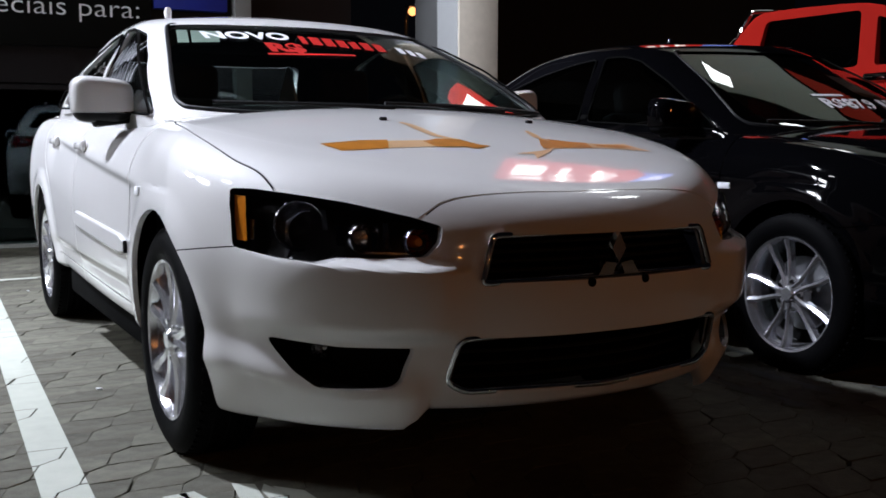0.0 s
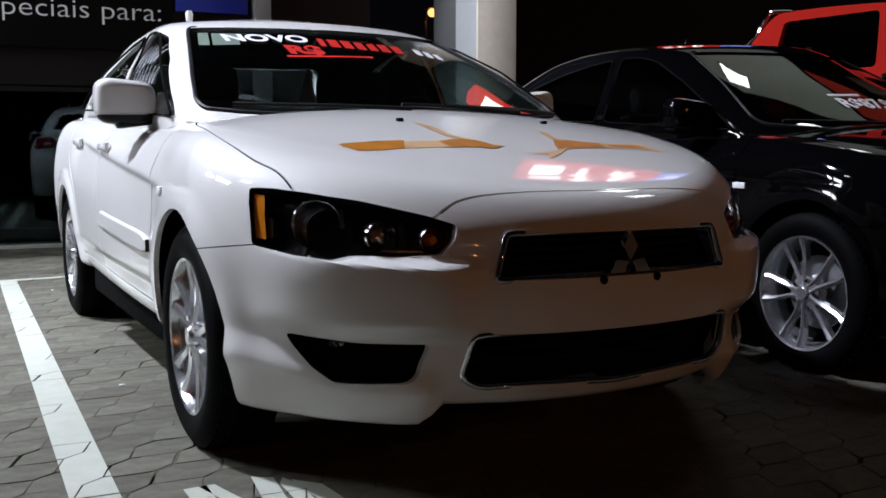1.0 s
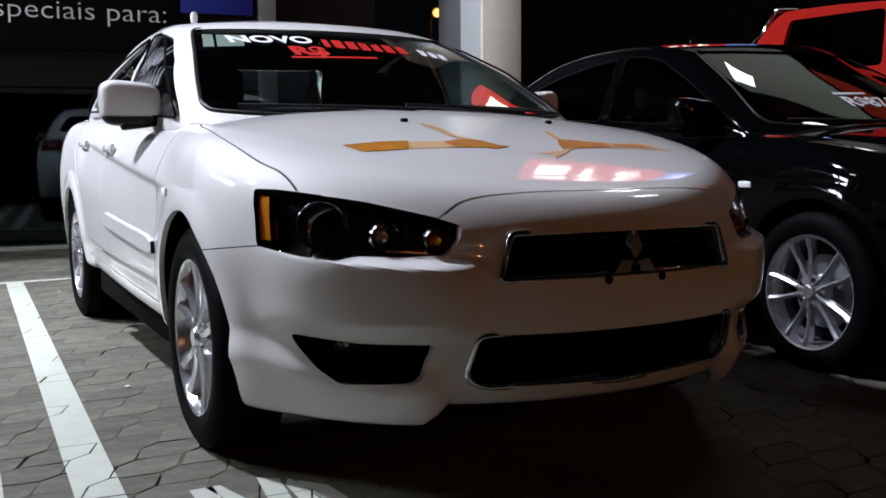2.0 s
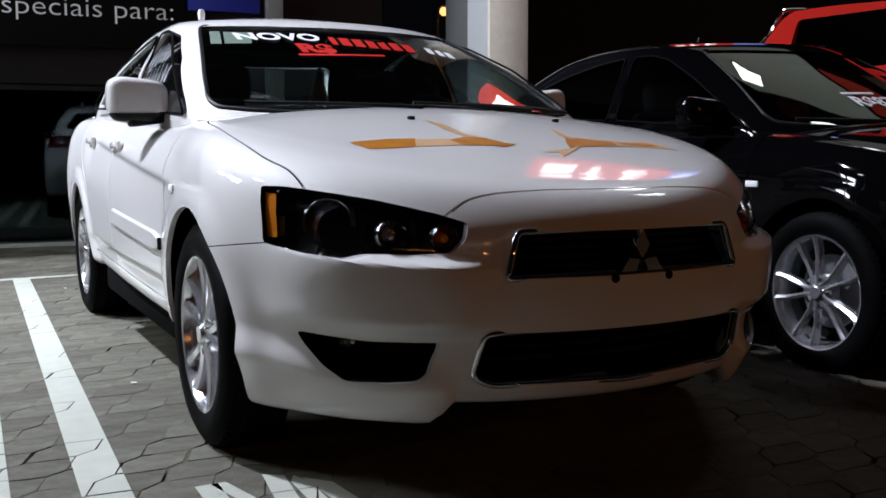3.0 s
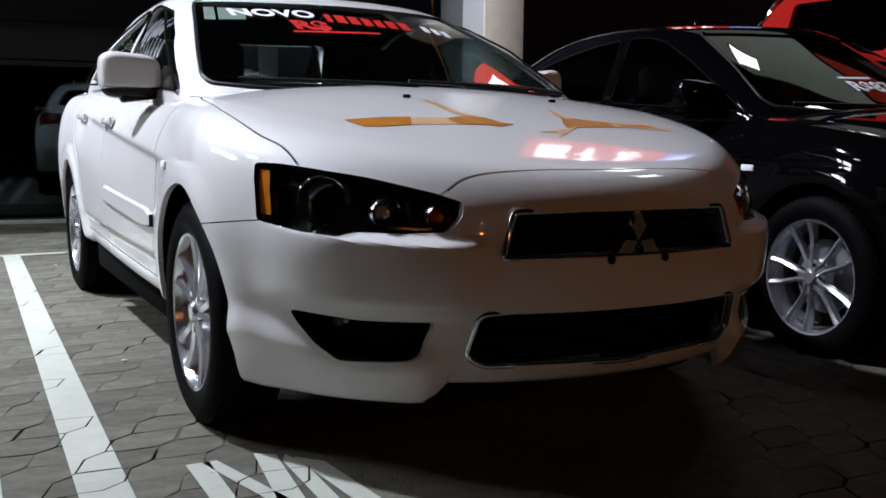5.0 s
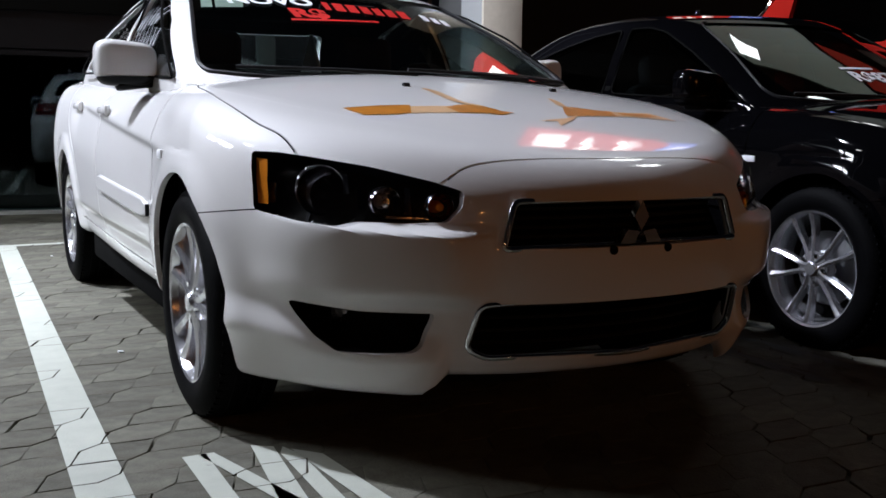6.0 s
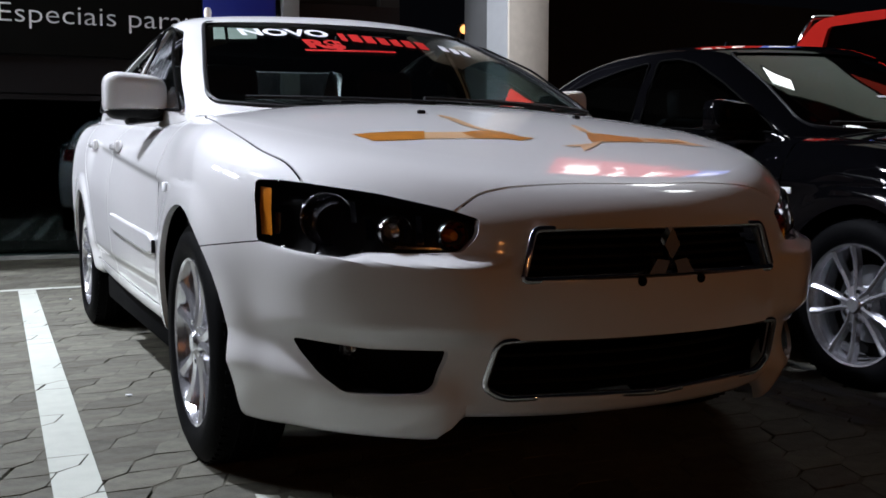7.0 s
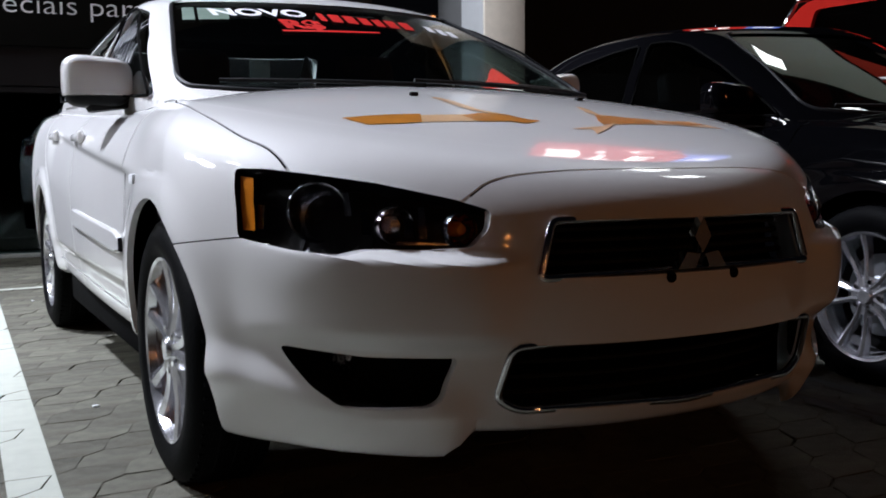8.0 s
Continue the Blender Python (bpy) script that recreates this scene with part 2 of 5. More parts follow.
def prism(poly, axis, lo, hi):
    """A solid from a polygon in the plane across the axis. Axis y takes (x, z), x takes (y, z), z takes (x, y)."""
    bm = bmesh.new()

    def at(p, d):
        return {"x": (d, p[0], p[1]), "y": (p[0], d, p[1]), "z": (p[0], p[1], d)}[axis]

    a = [bm.verts.new(at(p, lo)) for p in poly]
    b = [bm.verts.new(at(p, hi)) for p in poly]
    bm.faces.new(a)
    bm.faces.new(b[::-1])
    for i in range(len(poly)):
        j = (i + 1) % len(poly)
        bm.faces.new((a[j], a[i], b[i], b[j]))
    bmesh.ops.recalc_face_normals(bm, faces=bm.faces[:])
    return bm


def ribbon(line, width, axis, lo, hi, closed=False):
    """A thin wall along a line, to cut a panel gap."""
    pts = [Vector(p) for p in line]
    n = len(pts)
    left, right = [], []
    for i, p in enumerate(pts):
        a = pts[(i - 1) % n] if closed or i else p
        b = pts[(i + 1) % n] if closed or i < n - 1 else p
        d = (b - a).normalized()
        s = Vector((-d.y, d.x)) * width / 2
        left.append(p + s)
        right.append(p - s)
    if not closed:
        return prism([tuple(p) for p in left + right[::-1]], axis, lo, hi)
    bm = bmesh.new()

    def at(p, d):
        return {"x": (d, p[0], p[1]), "y": (p[0], d, p[1]), "z": (p[0], p[1], d)}[axis]

    rows = [[bm.verts.new(at(p, d)) for p in side] for side, d in ((left, lo), (left, hi), (right, hi), (right, lo))]
    for k in range(4):
        u, w = rows[k], rows[(k + 1) % 4]
        for i in range(n):
            j = (i + 1) % n
            bm.faces.new((u[i], u[j], w[j], w[i]))
    bmesh.ops.recalc_face_normals(bm, faces=bm.faces[:])
    return bm


def boolean(me, cutters, how="DIFFERENCE"):
    """The mesh, cut by one solid after another."""
    for bm in cutters:
        tool = bpy.data.meshes.new("tool")
        bm.to_mesh(tool)
        bm.free()
        a, b = new("a", me), new("b", tool)
        mod = a.modifiers.new("cut", "BOOLEAN")
        mod.operation, mod.solver, mod.object = how, "EXACT", b
        dg = bpy.context.evaluated_depsgraph_get()
        out = bpy.data.meshes.new_from_object(a.evaluated_get(dg))
        if how == "DIFFERENCE" and sum(f.area for f in out.polygons) < 0.62 * sum(f.area for f in me.polygons):
            bpy.data.meshes.remove(out)
            mod.use_self = True
            dg = bpy.context.evaluated_depsgraph_get()
            out = bpy.data.meshes.new_from_object(a.evaluated_get(dg))
            if sum(f.area for f in out.polygons) < 0.62 * sum(f.area for f in me.polygons):
                print("CUT FAILED", len(tool.vertices), [round(c, 2) for c in tool.vertices[0].co])
                bpy.data.meshes.remove(out)
                out = me.copy()
        bpy.data.objects.remove(a)
        bpy.data.objects.remove(b)
        bpy.data.meshes.remove(tool)
        bpy.data.meshes.remove(me)
        me = out
    return me


def islands(me):
    """Splits a mesh into its loose pieces, each with its middle."""
    bm = bmesh.new()
    bm.from_mesh(me)
    seen, found = set(), []
    for f in bm.faces:
        if f in seen:
            continue
        todo, mine = [f], []
        seen.add(f)
        while todo:
            g = todo.pop()
            mine.append(g)
            for e in g.edges:
                for h in e.link_faces:
                    if h not in seen:
                        seen.add(h)
                        todo.append(h)
        found.append(mine)
    out = []
    for mine in found:
        one, ids = bmesh.new(), {}
        for f in mine:
            for v in f.verts:
                if v not in ids:
                    ids[v] = one.verts.new(v.co)
        for f in mine:
            try:
                one.faces.new([ids[v] for v in f.verts])
            except ValueError:
                pass
        mid = sum((v.co for v in one.verts), Vector()) / max(1, len(one.verts))
        out.append((one, mid, sum(f.calc_area() for f in one.faces)))
    bm.free()
    return out


def thicken(bm, t):
    """Turns an open sheet into a closed shell, t deep along the inside."""
    bmesh.ops.remove_doubles(bm, verts=bm.verts[:], dist=1e-5)
    bmesh.ops.dissolve_degenerate(bm, edges=bm.edges[:], dist=1e-5)
    bmesh.ops.recalc_face_normals(bm, faces=bm.faces[:])
    bm.normal_update()
    top = max(bm.faces, key=lambda f: f.calc_center_median().z)
    if top.normal.z < 0:
        bmesh.ops.reverse_faces(bm, faces=bm.faces[:])
        bm.normal_update()
    outer, rim = bm.faces[:], [e for e in bm.edges if len(e.link_faces) == 1]
    twin = {v: bm.verts.new(v.co - v.normal * t) for v in bm.verts[:]}
    for f in outer:
        bm.faces.new([twin[v] for v in reversed(f.verts)])
    for e in rim:
        a, b = e.verts
        loop = e.link_loops[0]
        if loop.vert is not a:
            a, b = b, a
        bm.faces.new((b, a, twin[a], twin[b]))
    return bm


def mesh_of(bm):
    me = bpy.data.meshes.new("m")
    bm.to_mesh(me)
    bm.free()
    return me


def spline(rows, per):
    """Rows of numbers, smoothly filled in between (Catmull-Rom)."""
    r = np.array(rows, float)
    out = []
    for i in range(len(r) - 1):
        p0, p1, p2, p3 = r[max(0, i - 1)], r[i], r[i + 1], r[min(len(r) - 1, i + 2)]
        for k in range(per):
            t = k / per
            out.append(0.5 * (2 * p1 + (p2 - p0) * t + (2 * p0 - 5 * p1 + 4 * p2 - p3) * t * t + (3 * p1 - p0 - 3 * p2 + p3) * t ** 3))
    out.append(r[-1])
    return out


def curve2(points, per=6):
    """A smooth line through flat points."""
    return [tuple(p) for p in spline(points, per)]


def rounded(poly, r=0.02, seg=4):
    """The polygon with its corners rounded."""
    out, n = [], len(poly)
    for i in range(n):
        a, b, c = Vector(poly[i - 1]), Vector(poly[i]), Vector(poly[(i + 1) % n])
        u, w = (a - b), (c - b)
        d = min(r, u.length * 0.45, w.length * 0.45)
        p, q = b + u.normalized() * d, b + w.normalized() * d
        for k in range(seg + 1):
            t = k / seg
            out.append(tuple((1 - t) ** 2 * p + 2 * t * (1 - t) * b + t * t * q))
    return out


def lettering(text, size, bold=0.0):
    """Flat letters as a bmesh in the xy plane, middle at the origin."""
    cu = bpy.data.curves.new("t", "FONT")
    cu.body, cu.size, cu.align_x, cu.align_y = text, size, "CENTER", "CENTER"
    cu.offset, cu.resolution_u = bold, 3
    ob = new("t", cu)
    dg = bpy.context.evaluated_depsgraph_get()
    me = bpy.data.meshes.new_from_object(ob.evaluated_get(dg))
    bpy.data.objects.remove(ob)
    bpy.data.curves.remove(cu)
    bm = bmesh.new()
    bm.from_mesh(me)
    bpy.data.meshes.remove(me)
    return bm


def flat(poly):
    bm = bmesh.new()
    bm.faces.new([bm.verts.new((p[0], p[1], 0)) for p in poly])
    return bm


def lay_on(bm, tree, axis, lift=0.003, cut=0.03, start=-3.0):
    """Drapes a flat drawing over a surface. Axis y: the drawing's (x, y) stand for (x, z), seen from the front; z: for (x, y), from above;
    x: for (y, z), from the side of smaller x."""
    bmesh.ops.triangulate(bm, faces=bm.faces[:])
    for _ in range(5):
        long = [e for e in bm.edges if e.calc_length() > cut]
        if not long:
            break
        bmesh.ops.subdivide_edges(bm, edges=long, cuts=1)
        bmesh.ops.triangulate(bm, faces=bm.faces[:])
    lost = []
    for v in bm.verts:
        a, b = v.co.x, v.co.y
        o, d = {"y": ((a, start, b), (0, 1, 0)), "z": ((a, b, 3.0), (0, 0, -1)), "x": ((start, a, b), (1, 0, 0))}[axis]
        hit, nor, _, _ = tree.ray_cast(Vector(o), Vector(d))
        if hit is None:
            lost.append(v)
            continue
        if nor.dot(Vector(d)) > 0:
            nor = -nor
        v.co = hit + nor * lift
    bmesh.ops.delete(bm, geom=lost, context="VERTS")
    return bm


def tree_of(me):
    bm = bmesh.new()
    bm.from_mesh(me)
    t = BVHTree.FromBMesh(bm)
    bm.free()
    return t


def on_surface(tree, a, b, axis, lift=0.0, start=-3.0):
    o, d = {"y": ((a, start, b), (0, 1, 0)), "z": ((a, b, 3.0), (0, 0, -1)), "x": ((start, a, b), (1, 0, 0))}[axis]
    hit, nor, _, _ = tree.ray_cast(Vector(o), Vector(d))
    return None if hit is None else hit + nor * lift


# ---------------------------------------------------------------- saloon car, built facing -y with its bumper at y = 0
FX, RX, WZ, WR = 0.955, 3.59, 0.322, 0.325
NF, NS, NR = 44, 90, 30
#        z front, z side, z rear, half width, nose y, nose length, tail y
BODY = [(0.195, 0.285, 0.30, 0.822, 0.115, 0.68, 4.36), (0.215, 0.310, 0.32, 0.845, 0.090, 0.69, 4.44), (0.285, 0.355, 0.37, 0.856, 0.070, 0.70, 4.48),
        (0.365, 0.440, 0.45, 0.866, 0.042, 0.72, 4.51), (0.450, 0.540, 0.54, 0.874, 0.022, 0.75, 4.55), (0.530, 0.630, 0.64, 0.878, 0.014, 0.76, 4.57),
        (0.600, 0.720, 0.74, 0.878, 0.024, 0.78, 4.56), (0.665, 0.800, 0.84, 0.868, 0.036, 0.81, 4.54), (0.722, 0.862, 0.93, 0.846, 0.080, 0.82, 4.53),
        (0.758, 0.912, 1.00, 0.804, 0.138, 0.81, 4.50), (0.790, 0.948, 1.03, 0.745, 0.235, 0.79, 4.44)]
CABIN = [(0.945, 0.915, 0.99, 0.772, 1.090, 0.46, 4.12), (0.985, 0.962, 1.03, 0.772, 1.150, 0.46, 4.08), (1.060, 1.055, 1.10, 0.760, 1.315, 0.44, 3.98), (1.170, 1.175, 1.19, 0.724, 1.560, 0.42, 3.84),
         (1.272, 1.285, 1.28, 0.664, 1.800, 0.42, 3.66), (1.350, 1.370, 1.338, 0.618, 1.985, 0.44, 3.48), (1.386, 1.420, 1.364, 0.570, 2.080, 0.46, 3.34)]


def half_line(zf, zs, zr, hw, yn, ln, yt, n=1.7, m=2.0, tail=0.55):
    """One level of the body, from the middle of the nose round to the middle of the tail."""
    out = []
    for k in range(NF):
        a = (k / NF) ** 0.85 * math.pi / 2
        out.append((hw * math.sin(a) ** (2 / n), yn + ln * (1 - max(0.0, math.cos(a)) ** (2 / m))))
    y0, y1 = yn + ln, yt - tail
    for k in range(NS):
        out.append((hw, y0 + (y1 - y0) * k / NS))
    for k in range(NR + 1):
        a = math.pi / 2 * (1 - k / NR)
        out.append((hw * max(0.0, math.sin(a)) ** (2 / 2.2), y1 + tail * max(0.0, math.cos(a)) ** (2 / 2.6)))
    pts = []
    for x, y in out:
        x *= 1 - 0.035 * smooth01((y - 1.9) / 2.0)
        s = smooth01((y - yn) / 0.72) * 0.82 + 0.18 * smooth01((y - yn) / 1.5)
        high = smooth01((zf - 0.66) / 0.1) if zf < 0.9 else 0.0
        s = s * (1 - high) + high * (1 - (1 - min(1.0, max(0.0, (y - yn) / 1.15))) ** 1.75)
        low = smooth01((0.36 - zf) / 0.1)
        s = s * (1 - low) + low * smooth01((y - 0.70) / 0.5)
        z = zf + (zs - zf) * s
        z += (zr - zs) * smooth01((y - 1.5) / 2.6)
        pts.append((x, y, z))
    return pts


def loft(levels, per, crown, cap, shape=None, n=2.2, m=1.6):
    """A sheet through the levels on both sides, closed above by a crowned deck where cap(y) holds."""
    rows = [half_line(*lv, n=n, m=m) for lv in spline(levels, per)]
    bm = bmesh.new()
    for side in (1, -1):
        grid = []
        for r in rows:
            line = []
            for x, y, z in r:
                if shape:
                    x, y, z = shape(x, y, z)
                line.append(bm.verts.new((side * x, y, z)))
            grid.append(line)
        for a, b in zip(grid, grid[1:]):
            for i in range(len(a) - 1):
                bm.faces.new((a[i], a[i + 1], b[i + 1], b[i]))
    top, deck, K = rows[-1], [], 28
    for x, y, z in top:
        line = []
        for k in range(K + 1):
            t = 2 * k / K - 1
            line.append((x * t, y, z + crown(x, y) * (1 - t * t)))
        deck.append(line)
    for a, b in zip(deck, deck[1:]):
        if not (cap(a[0][1]) and cap(b[0][1])):
            continue
        va, vb = [bm.verts.new(p) for p in a], [bm.verts.new(p) for p in b]
        for k in range(K):
            bm.faces.new((va[k], va[k + 1], vb[k + 1], vb[k]))
    return bm


def body_shape(x, y, z):
    """The ledge of the bumper under the lamps, the wheel-arch lips and the crease along the doors."""
    ledge = 0.607 + 0.038 * max(0.0, (x - 0.40) / 0.40) ** 3
    w = smooth01((ledge - z) / 0.026) * smooth01((z - 0.400) / 0.055) * smooth01((x - 0.35) / 0.12) * (1 - smooth01((y - 0.30) / 0.24))
    if z < 0.42 and y < 0.75 and x > 0.40:
        k = smooth01((x - 0.42) / 0.06) * (1 - smooth01((y - 0.62) / 0.12))
        lip = 0.280 + 0.056 * smooth01((x - 0.60) / 0.27)
        out = (0.040 * smooth01((lip + 0.085 - z) / 0.085) - 0.60 * max(0.0, lip - z)) * k
        y -= out * 0.8
        x += out * 0.15 * smooth01((x - 0.55) / 0.2)
        z -= 0.012 * smooth01((0.30 - z) / 0.08) * k
    if z < 0.30:
        z += 0.045 * smooth01((0.46 - x) / 0.04) * smooth01((0.30 - z) / 0.1) * (1 - smooth01((y - 0.5) / 0.2))
    if w > 0:
        y -= 0.046 * w
        x += 0.014 * w * smooth01((x - 0.6) / 0.2)
    if x > 0.7:
        for c in (FX, RX):
            d = math.hypot(y - c, z - WZ)
            x += 0.012 * smooth01((0.47 - d) / 0.09) * (1 if z < 0.75 else 0)
        line = 0.752 + 0.0795 * (y - 1.258)
        x -= 0.011 * smooth01((line - z + 0.012) / 0.030) * (1 - smooth01((line - z - 0.02) / 0.20)) * smooth01((y - 1.08) / 0.3) * (1 - smooth01((y - 3.1) / 0.3))
        x -= 0.010 * smooth01((z - line) / 0.10) * smooth01((y - 1.0) / 0.3)
        x -= 0.014 * smooth01((0.455 - z) / 0.05) * smooth01((y - 1.3) / 0.2) * (1 - smooth01((y - 3.1) / 0.2))
    return x, y, z


def hood_crown(x, y):
    return 0.053 * (1 - (1 - min(1.0, max(0.0, (y - 0.235) / 0.95))) ** 1.2) if y < 2.5 else 0.02 * (1 - smooth01((y - 4.1) / 0.3))


def roof_crown(x, y):
    return 0.046 * smooth01((y - 2.08) / 0.4) * (1 - smooth01((y - 2.9) / 0.34))


def circle(cy, cz, r, n=40):
    return [(cy + r * math.cos(2 * math.pi * k / n), cz + r * math.sin(2 * math.pi * k / n)) for k in range(n)]


def arch_line(c):
    """The wheel opening; the front one reaches further forward and up."""
    if c != FX:
        return circle(c, WZ + 0.004, 0.352)
    line = []
    for k in range(48):
        a = 2 * math.pi * (k + 0.5) / 48
        ahead = smooth01(0.5 - 1.2 * math.cos(a))
        line.append((0.952 - 0.006 * ahead + (0.346 + 0.003 * ahead) * math.cos(a), WZ + 0.012 + (0.350 + 0.016 * ahead) * math.sin(a)))
    return line


def mirrored(poly):
    return [(-p[0], p[1]) for p in poly][::-1]


GRILLE = rounded([(-0.345, 0.553), (-0.312, 0.660), (0.312, 0.660), (0.345, 0.553)], 0.016)
INTAKE = rounded([(-0.402, 0.318), (-0.385, 0.424), (0.385, 0.424), (0.402, 0.318), (0.36, 0.292), (0.0, 0.286), (-0.36, 0.292)], 0.02)
FOG = rounded([(-0.740, 0.411), (-0.617, 0.398), (-0.474, 0.401), (-0.478, 0.376), (-0.495, 0.320), (-0.516, 0.303), (-0.586, 0.296), (-0.655, 0.296), (-0.696, 0.332), (-0.726, 0.381)], 0.012)
LAMP = rounded([(-0.796, 0.623), (-0.791, 0.726), (-0.784, 0.763), (-0.743, 0.762), (-0.688, 0.753), (-0.585, 0.734), (-0.464, 0.701), (-0.412, 0.681), (-0.422, 0.645), (-0.452, 0.612), (-0.528, 0.607), (-0.614, 0.607), (-0.660, 0.596), (-0.732, 0.605)], 0.010)
SCREEN = rounded([(0.0, 0.955), (-0.45, 0.962), (-0.600, 0.972), (-0.688, 0.984), (-0.700, 1.015), (-0.667, 1.109), (-0.632, 1.186), (-0.573, 1.300), (-0.548, 1.338), (0.548, 1.338), (0.573, 1.300), (0.632, 1.186), (0.667, 1.109), (0.700, 1.015), (0.688, 0.984), (0.600, 0.972), (0.45, 0.962)], 0.03)
SIDE_GLASS_F = rounded([(1.45, 0.968), (1.52, 1.018), (1.833, 1.186), (2.11, 1.298), (2.26, 1.330), (2.42, 1.335), (2.40, 1.02)], 0.03)
SIDE_GLASS_R = rounded([(2.47, 1.022), (2.49, 1.334), (2.70, 1.318), (2.95, 1.278), (3.15, 1.228), (3.34, 1.155), (3.46, 1.085), (3.42, 1.055)], 0.03)
REAR_GLASS = rounded([(-0.60, 1.10), (-0.48, 1.30), (0.48, 1.30), (0.60, 1.10)], 0.04)


def panel_name(mid, flip):
    """Which panel a loose piece of the shell is."""
    x, y, z = mid
    if abs(x) < 0.25 and z > 0.82 and y < 1.2:
        return "bonnet"
    if abs(x) < 0.3 and y < 1.2:
        return "front_bumper"
    if abs(x) < 0.3 and y > 3.9 and z > 0.95:
        return "boot_lid"
    if abs(x) > 0.6 and z < 0.36:
        return "sill"
    if abs(x) > 0.6 and y < 1.3:
        return "front_wing"
    if abs(x) > 0.6 and 1.3 < y < 2.4:
        return "front_door"
    if abs(x) > 0.6 and 2.4 < y < 3.4:
        return "rear_door"
    return "body_shell"


def wheel(name, parent, x, y, side, spokes, twin, seedling=0.0, rim_r=0.222, broad=1.0):
    """Tyre, rim with spokes and hub, facing -x (side -1) or +x."""
    hub = new(name)
    hub.parent = parent
    hub.matrix_basis = pose(x, y, WZ) @ (Matrix.Identity(4) if side < 0 else pose(0, 0, 0, 0, 0, 180)) @ pose(0, 0, 0, seedling)
    w = 0.205
    prof = [(rim_r + 0.002, 0.012), (rim_r + 0.02, 0.0), (rim_r + 0.055, -0.004), (WR - 0.025, 0.006), (WR - 0.008, 0.018), (WR, 0.035), (WR, w - 0.035),
            (WR - 0.008, w - 0.018), (WR - 0.05, w), (rim_r, w - 0.012)]
    bm = lathe(prof, 64)
    for k in range(3):
        h = 0.06 + 0.042 * k
        lathe([(WR + 0.001, h), (WR + 0.004, h + 0.003), (WR + 0.004, h + 0.026), (WR + 0.001, h + 0.029)], 64, bm=bm)
    for k in range(64):
        a = 2 * math.pi * k / 64
        rbox(0.026, 0.009, 0.012, 0, 1, pose(0, 0, 0, math.degrees(a)) @ Matrix.Translation((0.034, 0, WR - 0.006)), bm)
    part("tyre", bm, RUBBER, hub)
    bm = lathe([(rim_r - 0.014, 0.030), (rim_r - 0.004, 0.010), (rim_r + 0.004, 0.006), (rim_r + 0.006, 0.014), (rim_r - 0.006, 0.03), (rim_r - 0.016, 0.09), (rim_r - 0.03, 0.185), (rim_r + 0.004, 0.195)], 64)
    part("rim", bm, ALLOY, hub, "bright alloy rim")
    for k in range(spokes):
        a = 360 / spokes * k
        sp = bmesh.new()
        for off in ((-1, 1) if twin else (0,)):
            one = bmesh.new()
            rings = []
            for r, wd, h, dx in ((0.030, 0.015, 0.016, 0.34), (0.075, 0.0115, 0.022, 0.46), (0.12, 0.0115, 0.024, 0.80), (0.165, 0.013, 0.020, 1.15), (rim_r - 0.006, 0.017, 0.011, 1.36)):
                if not twin:
                    wd = wd * 1.55 + 0.06 * (r - 0.03)
                wd *= broad
                cx = off * 0.036 * dx
                rings.append([one.verts.new((h + dh, cx + ww, r)) for ww, dh in ((-wd, 0.03), (-wd * 0.8, 0.004), (0, -0.002), (wd * 0.8, 0.004), (wd, 0.03))])
            for p, q in zip(rings, rings[1:]):
                for i in range(4):
                    one.faces.new((p[i], p[i + 1], q[i + 1], q[i]))
                one.faces.new((p[4], p[0], q[0], q[4]))
            bmesh.ops.recalc_face_normals(one, faces=one.faces[:])
            join(sp, one)
        sp.transform(pose(0, 0, 0, a))
        part("spoke", sp, ALLOY, hub)
    bm = lathe([(0.0, 0.006), (0.024, 0.006), (0.030, 0.010), (0.034, 0.018), (0.070, 0.026), (0.072, 0.07)], 32)
    part("hub_cap", bm, ALLOY, hub)
    for k in range(5):
        b = lathe([(0.0, 0.014), (0.008, 0.014), (0.009, 0.018), (0.009, 0.034)], 8, pose(0, 0, 0, 72 * k + 36) @ Matrix.Translation((0, 0, 0.054)))
        part("wheel_nut", b, CHROME, hub)
    # added dark disc that stands in for the shade deep in the rim
    part("shade_disc", lathe([(0.03, 0.125), (0.200, 0.125), (0.200, 0.13), (0.03, 0.13)], 40, closed=True), DARK, hub)
    bm = lathe([(0.05, 0.10), (0.145, 0.10), (0.145, 0.115), (0.05, 0.115)], 40, closed=True)
    part("brake_disc", bm, GALV, hub)
    return hub


def seat(parent, x, y):
    s = new("front_seat")
    s.parent = parent
    s.matrix_basis = pose(x, y, 0.0)
    part("cushion", rbox(0.50, 0.50, 0.16, 0.06, 3, pose(0, 0, 0.52, 6)), CLOTH, s)
    part("backrest", rbox(0.48, 0.14, 0.56, 0.06, 3, pose(0, 0.30, 0.80, -14)), CLOTH, s)
    part("headrest", rbox(0.25, 0.10, 0.17, 0.045, 3, pose(0, 0.40, 1.14, -10)), CLOTH, s)


